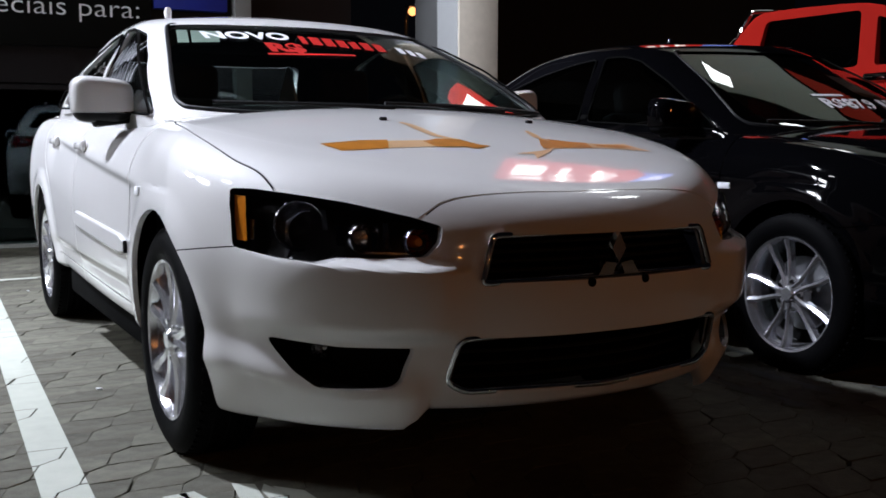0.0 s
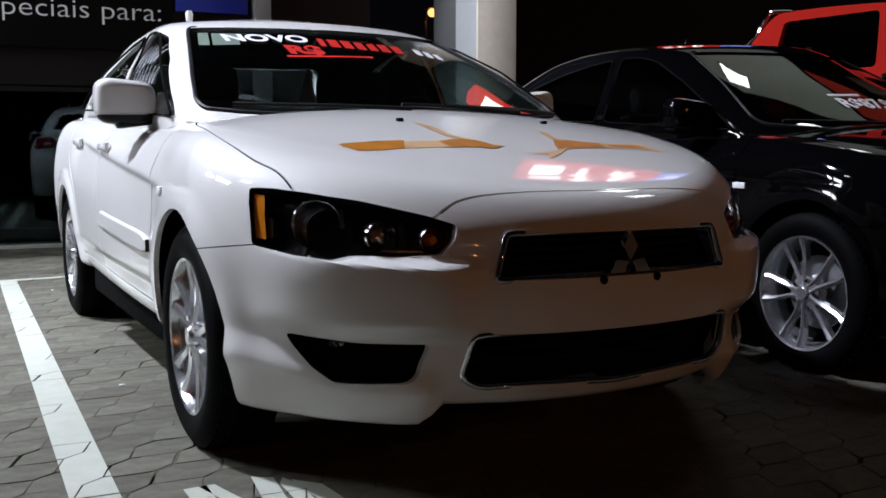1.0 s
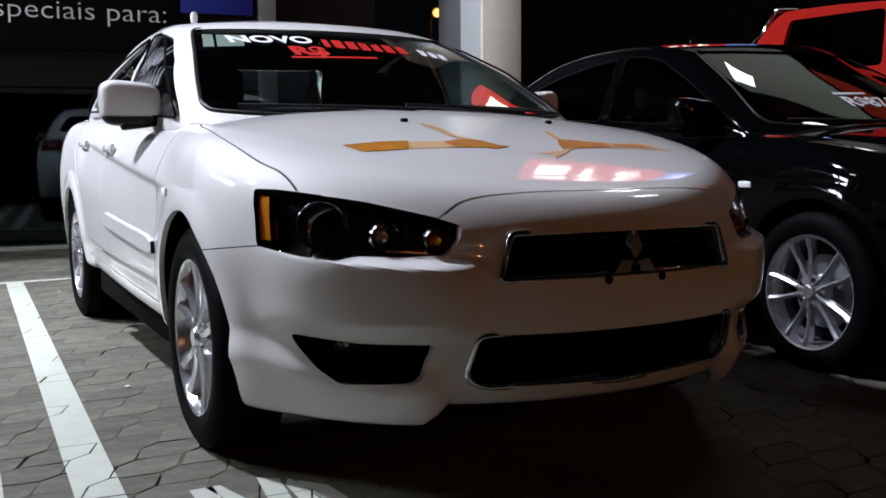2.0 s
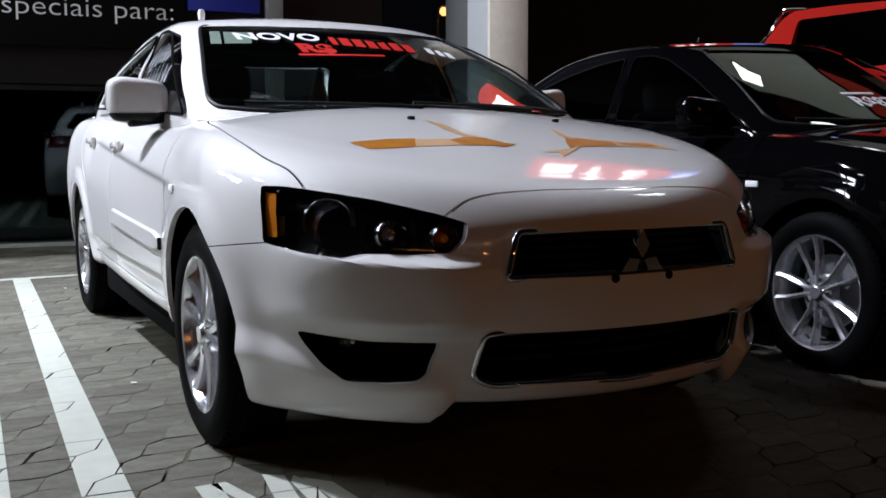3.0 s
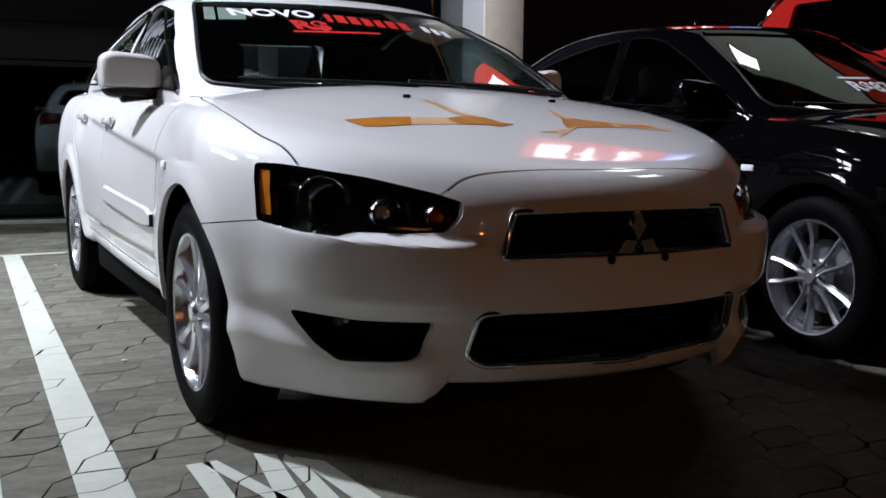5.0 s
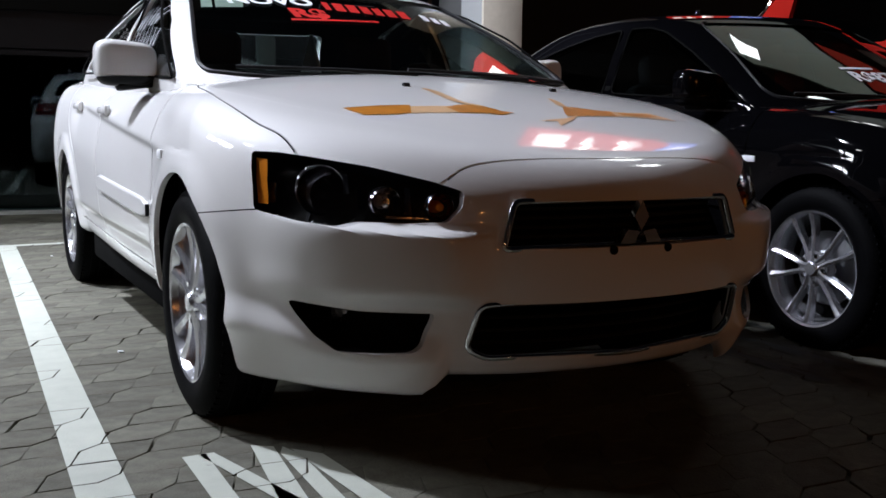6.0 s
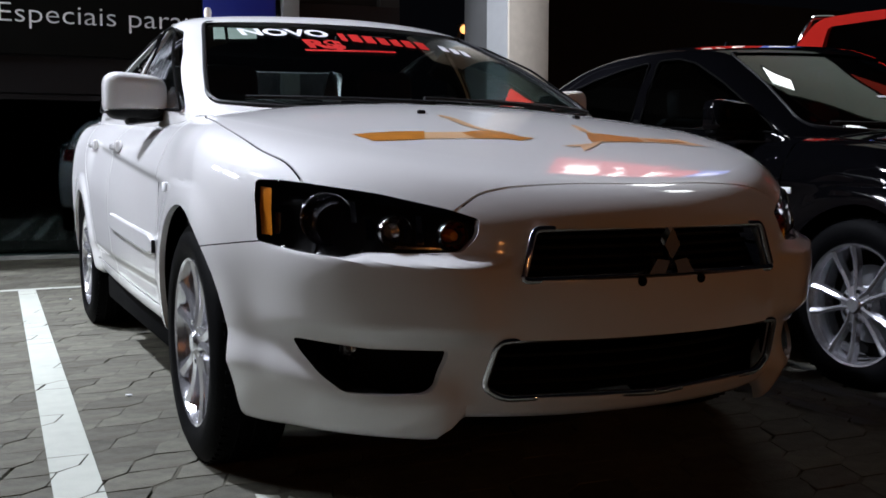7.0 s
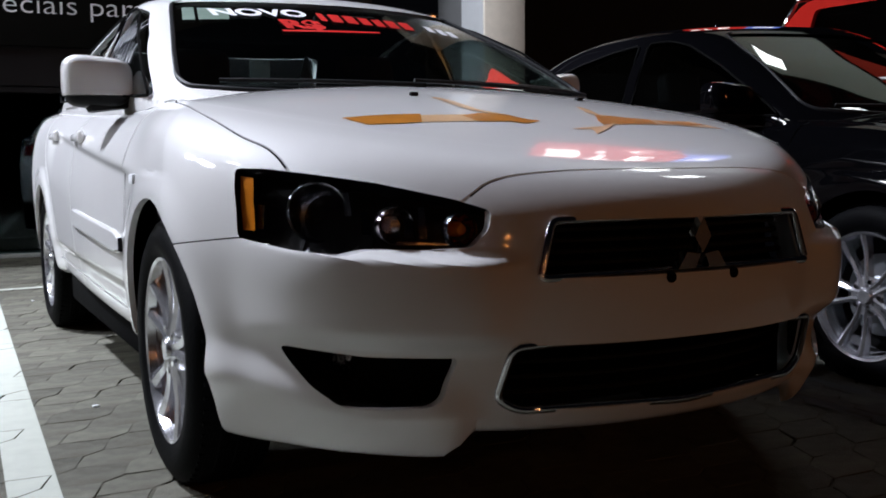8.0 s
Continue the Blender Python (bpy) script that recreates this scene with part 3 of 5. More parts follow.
def door_mirror(parent, paint, side, x=-0.860, y=1.80, z=1.034):
    """Housing with its dark lower half, on a short arm."""
    m = pose(side * -x if side > 0 else x, y, z)
    bm = bmesh.new()
    bmesh.ops.create_cube(bm, size=1.0)
    bmesh.ops.subdivide_edges(bm, edges=bm.edges[:], cuts=9, use_grid_fill=True)
    for v in bm.verts:
        p = v.co * 2
        q = Vector((p.x * math.sqrt(max(0, 1 - p.y * p.y / 2 - p.z * p.z / 2 + p.y * p.y * p.z * p.z / 3)), p.y * math.sqrt(max(0, 1 - p.x * p.x / 2 - p.z * p.z / 2 + p.x * p.x * p.z * p.z / 3)),
                    p.z * math.sqrt(max(0, 1 - p.y * p.y / 2 - p.x * p.x / 2 + p.y * p.y * p.x * p.x / 3))))
        q = Vector([math.copysign(abs(c) ** 0.50, c) for c in q])
        out = 0.5 - 0.5 * q.x * (-side)
        v.co = Vector((q.x * 0.100, q.y * 0.075 + 0.028 * q.x * -side * -1, q.z * (0.070 + 0.012 * out) - 0.010 * (1 - out)))
        if v.co.y > 0.035:
            v.co.y = 0.035 + (v.co.y - 0.035) * 0.15
    keep = bm.copy()
    bmesh.ops.bisect_plane(bm, geom=bm.verts[:] + bm.edges[:] + bm.faces[:], plane_co=(0, 0, -0.05), plane_no=(0, 0, -1), clear_outer=True)
    bm.transform(m)
    house = part("mirror_housing", bm, paint, parent)
    bmesh.ops.bisect_plane(keep, geom=keep.verts[:] + keep.edges[:] + keep.faces[:], plane_co=(0, 0, -0.05), plane_no=(0, 0, 1), clear_outer=True)
    for v in keep.verts:
        v.co = Vector((v.co.x * 0.94, v.co.y * 0.94, v.co.z - 0.004))
    rbox(0.20, 0.09, 0.036, 0.014, 2, pose(-side * 0.07, 0.0, -0.072, 0, side * 8), keep)
    keep.transform(m)
    part("mirror_foot", keep, PLASTIC, house, "black mirror foot")
    part("mirror_glass", rbox(0.18, 0.004, 0.10, 0.0015, 1, m @ pose(0, 0.048, 0.002)), CHROME, house)


def saloon(name, m, paint, label, wheel_kind, marked=False, panels=True, rise=0.0, mirror_y=1.80, tall=1.0, dim=None, lead=0.0):
    """rise: how much taller the roof stands; lead: how much further forward the screen's top lies."""
    up = lambda z: z + rise * max(0.0, z - 0.96) / 0.4
    cabin_levels = [(up(a), up(b), up(c), hw, yn - lead * max(0.0, a - 0.96) / 0.42, ln, yt) for a, b, c, hw, yn, ln, yt in CABIN]
    raised = lambda poly: [(p, up(q)) for p, q in poly]
    screen, glass_f, glass_r, glass_b = raised(SCREEN), raised(SIDE_GLASS_F), raised(SIDE_GLASS_R), raised(REAR_GLASS)
    car = thing(name, m, label, "car", "parked cars")
    car.scale.z = tall
    # painted shell
    shell = thicken(loft(BODY, 10, hood_crown, lambda y: y < 1.45 or y > 3.86, body_shape), 0.016)
    me = mesh_of(shell)
    skin = tree_of(me)
    cuts = []
    for c in (FX, RX):
        for a, b in ((-1.0, -0.52), (0.52, 1.0)):
            cuts.append(prism(arch_line(c), "x", a, b))
    cuts += [prism(GRILLE, "y", -0.3, 0.45), prism(INTAKE, "y", -0.3, 0.5), prism(LAMP, "y", -0.3, 0.66), prism(mirrored(LAMP), "y", -0.3, 0.66),
             prism(FOG, "y", -0.3, 0.6), prism(mirrored(FOG), "y", -0.3, 0.6)]
    g = 0.007
    if panels:
        for s in (-1, 1):
            lo, hi = (-1.0, -0.62) if s < 0 else (0.62, 1.0)
            cuts.append(ribbon(curve2([(1.33, 0.20), (1.335, 0.5), (1.325, 0.75), (1.345, 1.2)], 4), g, "x", lo, hi))
            cuts.append(ribbon([(2.44, 0.1), (2.44, 1.2)], g, "x", lo, hi))
            cuts.append(ribbon(curve2([(3.02, 0.20), (3.06, 0.42), (3.22, 0.66), (3.42, 0.80), (3.52, 0.95), (3.55, 1.2)], 5), g, "x", lo, hi))
            cuts.append(ribbon([(1.30, 0.352), (2.2, 0.362), (3.15, 0.37)], g, "x", lo, hi))
            cuts.append(ribbon(curve2([(0.30, 0.628), (0.45, 0.627), (0.60, 0.612), (0.78, 0.590)], 3), 0.003, "x", lo, hi))
        front = curve2([(-0.700, 0.405), (-0.60, 0.300), (-0.490, 0.196), (-0.464, 0.180), (-0.430, 0.176), (-0.384, 0.174), (-0.255, 0.150), (-0.1, 0.134), (0, 0.130)], 5)
        rear = curve2([(0, 1.150), (-0.30, 1.185), (-0.55, 1.270), (-0.690, 1.300)], 4)[:-1]
        edge = rear + curve2([(-0.690, 1.300), (-0.742, 1.240), (-0.764, 1.10), (-0.776, 0.86), (-0.757, 0.639), (-0.721, 0.515), (-0.704, 0.425)], 5)
        half = edge + front
        cuts.append(ribbon(half + [(-x, y) for x, y in half[-2:0:-1]], 0.005, "z", 0.60, 1.3, True))
        cuts.append(ribbon([(-0.66, 3.8), (-0.64, 4.30), (-0.5, 4.42), (0.5, 4.42), (0.64, 4.30), (0.66, 3.8)], g, "z", 0.9, 1.3))
    me = boolean(me, cuts)
    for bm, mid, size in islands(me):
        if size < 0.0002:
            bm.free()
            continue
        part(panel_name(mid, 1), bm, paint, car)
    bpy.data.meshes.remove(me)
    # cabin shell and glass
    def cabin(off, t):
        bm = loft(cabin_levels, 5, roof_crown, lambda y: 2.07 - lead < y < 3.35, None, 1.7, 3.0)
        bmesh.ops.remove_doubles(bm, verts=bm.verts[:], dist=1e-5)
        bmesh.ops.recalc_face_normals(bm, faces=bm.faces[:])
        if max(bm.faces, key=lambda f: f.calc_center_median().z).normal.z < 0:
            bmesh.ops.reverse_faces(bm, faces=bm.faces[:])
        bm.normal_update()
        for v in bm.verts:
            v.co -= v.normal * off
        return mesh_of(thicken(bm, t))

    holes = lambda grow: [prism(screen, "y", 0.8, 2.40), prism(glass_f, "x", -1, -0.5), prism(glass_f, "x", 0.5, 1), prism(glass_r, "x", -1, -0.5),
                          prism(glass_r, "x", 0.5, 1), prism(glass_b, "y", 3.30, 4.3)]
    me = boolean(cabin(0.0, 0.022), holes(0))
    finish("cabin_roof", me, paint, car)
    finish("roof_lining", boolean(cabin(0.0245, 0.003), holes(0)), DARK, car)
    pane_tree = None
    for nm, poly, axis, lo, hi, mat in (("windscreen", screen, "y", 0.8, 2.40, ATHERMIC if dim else WINDSCREEN), ("side_window", glass_f, "x", -1, -0.5, dim or TINTED), ("side_window", glass_f, "x", 0.5, 1, dim or TINTED),
                                        ("side_window", glass_r, "x", -1, -0.5, dim or TINTED), ("side_window", glass_r, "x", 0.5, 1, dim or TINTED), ("rear_window", glass_b, "y", 3.3, 4.3, dim or TINTED)):
        c = Vector((sum(p[0] for p in poly) / len(poly), sum(p[1] for p in poly) / len(poly)))
        big = [tuple(c + (Vector(p) - c) * 1.012) for p in poly]
        me = boolean(cabin(0.008, 0.004), [prism(big, axis, lo, hi)], "INTERSECT")
        if nm == "windscreen":
            pane_tree = tree_of(me)
        if nm == "side_window" and poly is glass_f and lo < 0:
            side_tree = tree_of(me)
        ob = finish(nm, me, mat, car)
        ob.visible_shadow = False
    # black band round the windscreen, door seals
    bm = bmesh.new()
    ring = [on_surface(pane_tree, x * 0.985, 0.986 + (z - 0.986) * 0.985 + 0.003, "y", 0.004) for x, z in screen]
    tube([p for p in ring if p], 0.008, 6, bm, True)
    part("windscreen_seal", bm, PLASTIC, car)
    for s in (-1, 1):
        bm = bmesh.new()
        for poly in (glass_f, glass_r):
            pts = []
            for y, z in poly:
                lv = spline(cabin_levels, 5)
                zz = [r[1] + (r[2] - r[1]) * smooth01((y - 1.5) / 2.6) for r in lv]
                hw = float(np.interp(z, zz, [r[3] for r in lv]))
                pts.append((s * (hw + 0.001), y, z))
            tube(pts, 0.005, 6, bm, True)
        part("window_seal", bm, DARK, car)
    part("door_pillar", rbox(0.012, 0.075, 0.31, 0.004, 1, pose(-0.696, 2.455, up(1.165), 0, 26)), DARK, car)
    part("door_pillar", rbox(0.012, 0.075, 0.31, 0.004, 1, pose(0.696, 2.455, up(1.165), 0, -26)), DARK, car)
    # floor, wheel housings, engine bay and cabin lining
    part("floor_pan", rbox(1.36, 3.5, 0.05, 0.02, 2, pose(0, 2.36, 0.27)), DARK, car)
    part("engine", rbox(1.16, 0.74, 0.40, 0.03, 2, pose(0, 0.98, 0.47)), DARK, car)
    part("bulkhead", rbox(1.42, 0.05, 0.66, 0.01, 1, pose(0, 1.40, 0.60)), DARK, car)
    part("boot_lining", rbox(1.16, 0.80, 0.55, 0.03, 2, pose(0, 3.60, 0.55)), DARK, car)
    for s in (-1, 1):
        part("door_lining", rbox(0.05, 1.6, 0.56, 0.02, 2, pose(s * 0.78, 2.25, 0.59)), DARK, car)
        part("sill_lining", rbox(0.06, 1.5, 0.12, 0.02, 2, pose(s * 0.775, 2.27, 0.255)), DARK, car)
    for s in (-1, 1):
        for c in (FX, RX):
            bm = lathe([(0.372, 0.0), (0.372, 0.28), (0.05, 0.285)], 40)
            bmesh.ops.bisect_plane(bm, geom=bm.verts[:] + bm.edges[:] + bm.faces[:], plane_co=(0, 0, -0.055), plane_no=(0, 0, -1), clear_outer=True)
            bm.transform(pose(s * 0.806, c, WZ) @ (pose(0, 0, 0, 0, 0, 180) if s > 0 else Matrix.Identity(4)))
            part("wheel_housing", bm, DARK, car)
    bm = bmesh.new()
    rbox(1.44, 0.62, 0.10, 0.04, 3, pose(0, 1.52, 0.90, 4), bm)
    rbox(0.42, 0.22, 0.08, 0.04, 3, pose(0.36, 1.62, 0.97, 6), bm)
    part("dashboard", bm, PLASTIC, car)
    bm = bmesh.new()
    tube([(0.36 + 0.18 * math.cos(a), 1.86 + 0.06 * math.sin(a), 0.90 + 0.17 * math.sin(a)) for a in [2 * math.pi * k / 24 for k in range(24)]], 0.014, 8, bm, True)
    rbox(0.30, 0.05, 0.07, 0.02, 2, pose(0.36, 1.85, 0.90, -20), bm)
    part("steering_wheel", bm, PLASTIC, car)
    seat(car, -0.36, 2.12)
    seat(car, 0.36, 2.12)
    bm = rbox(1.24, 0.18, 0.62, 0.07, 3, pose(0, 3.24, 0.78, -18))
    rbox(1.24, 0.5, 0.16, 0.06, 3, pose(0, 2.95, 0.50, 4), bm)
    part("rear_bench", bm, CLOTH, car)
    part("rear_shelf", rbox(1.26, 0.62, 0.03, 0.01, 1, pose(0, 3.66, 1.02)), CLOTH, car)
    part("inner_mirror", rbox(0.23, 0.03, 0.065, 0.014, 2, pose(0, 1.86, 1.255, 0, 0, -8)), PLASTIC, car)
    # grille, intake, lamps
    def surround(poly, lift, r, mat, nm, sx=1, lab=""):
        pts = [on_surface(skin, sx * x, z, "y", lift) for x, z in poly]
        bm = bmesh.new()
        tube([p for p in pts if p], r, 14, bm, True)
        return part(nm, bm, mat, car, lab)

    surround(GRILLE, 0.001, 0.0085, CHROME, "grille_frame", 1, "chrome grille surround")
    surround(INTAKE, 0.000, 0.0085, CHROME, "intake_frame", 1, "chrome lower intake surround")
    for z in (0.575, 0.597, 0.619, 0.641):
        hw = 0.33 - 0.42 * (z - 0.553)
        pts = [Vector((x, 0.085 + 0.45 * x * x, z)) for x in np.linspace(-hw, hw, 15)]
        part("grille_slat", tube(pts, 0.006, 6), PLASTIC, car)
    bm = bmesh.new()
    rbox(0.70, 0.02, 0.16, 0, 1, pose(0, 0.21, 0.61), bm)
    rbox(0.90, 0.02, 0.20, 0, 1, pose(0, 0.26, 0.36), bm)
    part("intake_backing", bm, DARK, car)
    for z in (0.315, 0.345, 0.375, 0.405):
        pts = [Vector((x, 0.13 + 0.55 * x * x, z)) for x in np.linspace(-0.39, 0.39, 15)]
        part("intake_slat", tube(pts, 0.005, 6), PLASTIC, car)
    # plain badge: a lozenge over two bars
    badge = bmesh.new()
    for poly in ([(0, 0.662), (0.021, 0.622), (0, 0.590), (-0.021, 0.622)], [(-0.062, 0.560), (-0.040, 0.593), (-0.006, 0.588), (-0.018, 0.560)], [(0.062, 0.560), (0.040, 0.593), (0.006, 0.588), (0.018, 0.560)]):
        join(badge, prism(poly, "y", 0.018, 0.040))
    part("badge", badge, CHROME, car, "plain chrome badge")
    for x in (-0.08, 0.08):
        p = on_surface(skin, x, 0.546, "y", 0.001)
        part("plate_bolt_hole", lathe([(0.0, -0.002), (0.011, -0.002), (0.011, 0.006)], 14, Matrix.Translation(p) @ pose(0, 0, 0, 0, 0, 90)), DARK, car)
    for s in (1, -1):
        lamp_poly = LAMP if s > 0 else mirrored(LAMP)
        lamp = part("headlight", lay_on(flat(lamp_poly), skin, "y", -0.045, 0.035), LENS_BLACK, car, "headlight with a dark housing and clear lens")
        wall = bmesh.new()
        a = [on_surface(skin, x, z, "y", -0.002) for x, z in lamp_poly]
        b = [on_surface(skin, x, z, "y", -0.048) for x, z in lamp_poly]
        ok = [(p, q) for p, q in zip(a, b) if p and q]
        va, vb = [wall.verts.new(p) for p, q in ok], [wall.verts.new(q) for p, q in ok]
        for i in range(len(ok)):
            j = (i + 1) % len(ok)
            wall.faces.new((va[i], va[j], vb[j], vb[i]))
        part("lamp_wall", wall, LENS_BLACK, lamp)
        lens = part("lens", lay_on(flat(lamp_poly), skin, "y", -0.001, 0.03), CLEAR, lamp)
        lens.visible_shadow = False
        amber = [(-0.792, 0.640), (-0.790, 0.700), (-0.783, 0.750), (-0.765, 0.748), (-0.772, 0.700), (-0.775, 0.640)]
        part("side_marker", lay_on(flat(amber if s > 0 else mirrored(amber)), skin, "y", -0.010, 0.02), AMBER, lamp, "amber side marker")
        for cx, cz, r, back, mat, steps in ((-0.690, 0.684, 0.058, 0.034, SMOKED, 40), (-0.575, 0.658, 0.036, 0.030, REFLECTOR, 12), (-0.470, 0.650, 0.032, 0.026, COPPER, 10)):
            p = on_surface(skin, s * cx, cz, "y", -back)
            turn = Matrix.Translation(p) @ pose(0, 0, 0, 0, 0, 90 - s * 22 * (1 if cx < -0.65 else 0))
            bowl = lathe([(r * 0.97, -0.004), (r * 0.80, 0.012), (r * 0.52, 0.024), (r * 0.25, 0.030), (0.0, 0.031)], steps, turn)
            bowl_ob = part("reflector_bowl", bowl, mat, lamp, "", 8 if steps < 20 else 40)
            part("bezel", lathe([(r * 0.96, 0.0), (r * 0.97, -0.009), (r * 1.03, -0.012), (r * 1.08, -0.006), (r * 1.08, 0.010)], 32, turn), SMOKED, bowl_ob, "dark lamp bezel")
            bulb = lathe([(0.0, -0.012), (r * 0.3, -0.008), (r * 0.46, 0.004), (r * 0.5, 0.022)], 20, turn)
            part("projector", bulb, CLEAR if r > 0.05 else REFLECTOR if r > 0.034 else AMBER, bowl_ob)
        for k in range(5):
            fx = -0.628 + 0.022 * k
            facet = [(fx, 0.640 - 0.002 * k), (fx + 0.014, 0.639 - 0.002 * k), (fx + 0.016, 0.690 - 0.004 * k), (fx + 0.004, 0.692 - 0.004 * k)]
            part("facet", lay_on(flat(facet if s > 0 else mirrored(facet)), skin, "y", -0.038, 0.03), SMOKED, lamp)
        for bx, bz, bh in ((-0.772, 0.668, 0.05), (-0.640, 0.700, 0.05), (-0.528, 0.676, 0.04)):
            rib = [(bx - 0.006, bz - bh / 2), (bx + 0.004, bz - bh / 2), (bx + 0.010, bz + bh / 2), (bx, bz + bh / 2)]
            part("chrome_rib", lay_on(flat(rib if s > 0 else mirrored(rib)), skin, "y", -0.022, 0.02), REFLECTOR, lamp)
        strip = [(-0.575, 0.621), (-0.573, 0.627), (-0.490, 0.624), (-0.490, 0.619)]
        part("chrome_strip", lay_on(flat(strip if s > 0 else mirrored(strip)), skin, "y", -0.03, 0.02), REFLECTOR, lamp)
        fog_poly = FOG if s > 0 else mirrored(FOG)
        well = part("fog_well", lay_on(flat(fog_poly), skin, "y", -0.055, 0.04), DARK, car)
        wall = bmesh.new()
        ok = [(on_surface(skin, x, z, "y", -0.010), on_surface(skin, x, z, "y", -0.058)) for x, z in fog_poly]
        va, vb = [wall.verts.new(p) for p, q in ok], [wall.verts.new(q) for p, q in ok]
        for i in range(len(ok)):
            j = (i + 1) % len(ok)
            wall.faces.new((va[i], va[j], vb[j], vb[i]))
        part("well_wall", wall, PLASTIC, well)
        p = on_surface(skin, s * -0.655, 0.378, "y", -0.045)
        part("fog_lamp", lathe([(0.036, -0.006), (0.030, 0.006), (0.018, 0.014), (0.0, 0.017)], 14, Matrix.Translation(p) @ pose(0, 0, 0, 0, 0, 90)), SMOKED, well, "", 8)
        part("bulb_shield", lathe([(0.0, -0.008), (0.007, -0.006), (0.010, 0.004), (0.010, 0.014)], 12, Matrix.Translation(p) @ pose(0, 0, 0, 0, 0, 90)), REFLECTOR, well)
        # tail lamp and door furniture
        tail = [(-0.785, 0.86), (-0.755, 1.00), (-0.50, 1.00), (-0.56, 0.88)]
        bm = flat(rounded(tail if s > 0 else mirrored(tail), 0.02))
        rear_tree = skin
        bmesh.ops.triangulate(bm, faces=bm.faces[:])
        bmesh.ops.subdivide_edges(bm, edges=bm.edges[:], cuts=5, use_grid_fill=True)
        for v in bm.verts:
            h, nn, _, _ = rear_tree.ray_cast(Vector((v.co.x, 8.0, v.co.y)), Vector((0, -1, 0)))
            v.co = (h + Vector((0, 0.006, 0))) if h else Vector((v.co.x, 4.2, v.co.y))
        part("tail_lamp", bm, TAIL, car, "red tail lamp")
        door_mirror(car, paint, -s, y=mirror_y)
        for y in (2.30, 3.17):
            z = 0.868 + 0.028 * (y - 2.3)
            h = on_surface(skin, y, z, "x", 0.0)
            hx = s * (abs(h.x) + 0.014)
            bm = rbox(0.020, 0.19, 0.026, 0.009, 3, pose(-hx, y, z))
            rbox(0.024, 0.05, 0.045, 0.011, 3, pose(-hx, y - 0.09, z), bm)
            part("door_handle", bm, paint, car)
        for y0, y1 in ((1.37, 2.38),):
            bm = bmesh.new()
            rows = []
            for y in np.linspace(y0, y1, 14):
                z = 0.552 + 0.034 * (y - 1.37)
                hx = abs(on_surface(skin, y, z, "x").x)
                t = smooth01((y - y0) / 0.04) * smooth01((y1 - y) / 0.06) * 0.5 + 0.5
                rows.append([bm.verts.new((-s * (hx + dx), y, z + dz * t)) for dx, dz in ((-0.004, -0.034), (0.006, -0.032), (0.011, -0.026), (0.011, 0.024), (0.006, 0.030), (-0.004, 0.032))])
            for p, q in zip(rows, rows[1:]):
                for i in range(5):
                    bm.faces.new((p[i], p[i + 1], q[i + 1], q[i]))
            bm.faces.new(rows[0])
            bm.faces.new(rows[-1][::-1])
            bmesh.ops.recalc_face_normals(bm, faces=bm.faces[:])
            strip = part("door_moulding", bm, paint, car)
            hx = abs(on_surface(skin, 1.37, 0.552, "x").x)
            part("end_cap", rbox(0.014, 0.010, 0.040, 0.003, 2, pose(-s * (hx + 0.005), 1.363, 0.551)), PLASTIC, strip, "dark end cap")
        at_y = 1.16 if marked else 1.30
        p = on_surface(skin, at_y, 0.735, "x")
        part("side_repeater", rbox(0.012, 0.05 if marked else 0.075, 0.026, 0.005, 2, pose(-s * (abs(p.x) + 0.003), at_y, 0.735)), WHITE_FILM, car)
    # dark strips down in the panel gaps, standing in for the shade there
    middle = [p for p in front if abs(p[0]) < 0.44]
    for line in ([p for p in edge if p[1] > 0.44 and p[0] < -0.6], [(-x, y) for x, y in edge if y > 0.44 and x < -0.6], middle + [(-x, y) for x, y in middle[-2::-1]]):
        seam = [on_surface(skin, x, y, "z", -0.005) for x, y in line]
        part("bonnet_seal", tube([p for p in seam if p], 0.0034, 5), DARK, car)
    for s in (-1, 1):
        seam = [on_surface(skin, y, z, "x", -0.005) for y, z in curve2([(1.335, 0.38), (1.335, 0.5), (1.325, 0.75), (1.338, 0.925)], 4)]
        part("door_seal", tube([Vector((-s * p.x, p.y, p.z)) for p in seam if p], 0.0042, 5), DARK, car)
    # wipers and washer nozzles
    for pts in ([(-0.06, 1.105, 0.992), (-0.32, 1.185, 1.000), (-0.60, 1.325, 1.006)], [(0.40, 1.165, 0.990), (0.18, 1.14, 1.000), (-0.08, 1.14, 1.006)], [(0.62, 1.275, 0.988), (0.40, 1.185, 0.998), (0.12, 1.145, 1.004)]):
        line = [Vector(p) for p in curve2(pts, 5)]
        bm = tube(line, 0.007, 6)
        tube([p + Vector((0, 0.02, -0.014)) for p in line], 0.005, 5, bm)
        part("wiper", bm, PLASTIC, car)
    for x in (-0.22, 0.30):
        p = on_surface(skin, x, 0.86, "z")
        part("washer_nozzle", rbox(0.022, 0.016, 0.012, 0.004, 2, Matrix.Translation(p) @ pose(0, 0, 0.004)), PLASTIC, car)
    part("roof_aerial", lathe([(0.0, 0.05), (0.012, 0.046), (0.017, 0.03), (0.014, 0.0)], 14, pose(-0.02 if not marked else -0.42, 2.62, up(1.430 if not marked else 1.424), 0, -90)), paint, car)
    for s in (-1, 1):
        for c, tag in ((FX, "front_wheel"), (RX, "rear_wheel")):
            wheel(tag, car, s * (0.862 if c == FX else 0.838), c, s, *wheel_kind)
    return car, skin, pane_tree, side_tree

# ---------------------------------------------------------------- the ground
def slab(sx, sy, sz, at, mat, name, parent=None, r=0.006, label=""):
    return part(name, rbox(sx, sy, sz, r, 2, at), mat, parent, label)


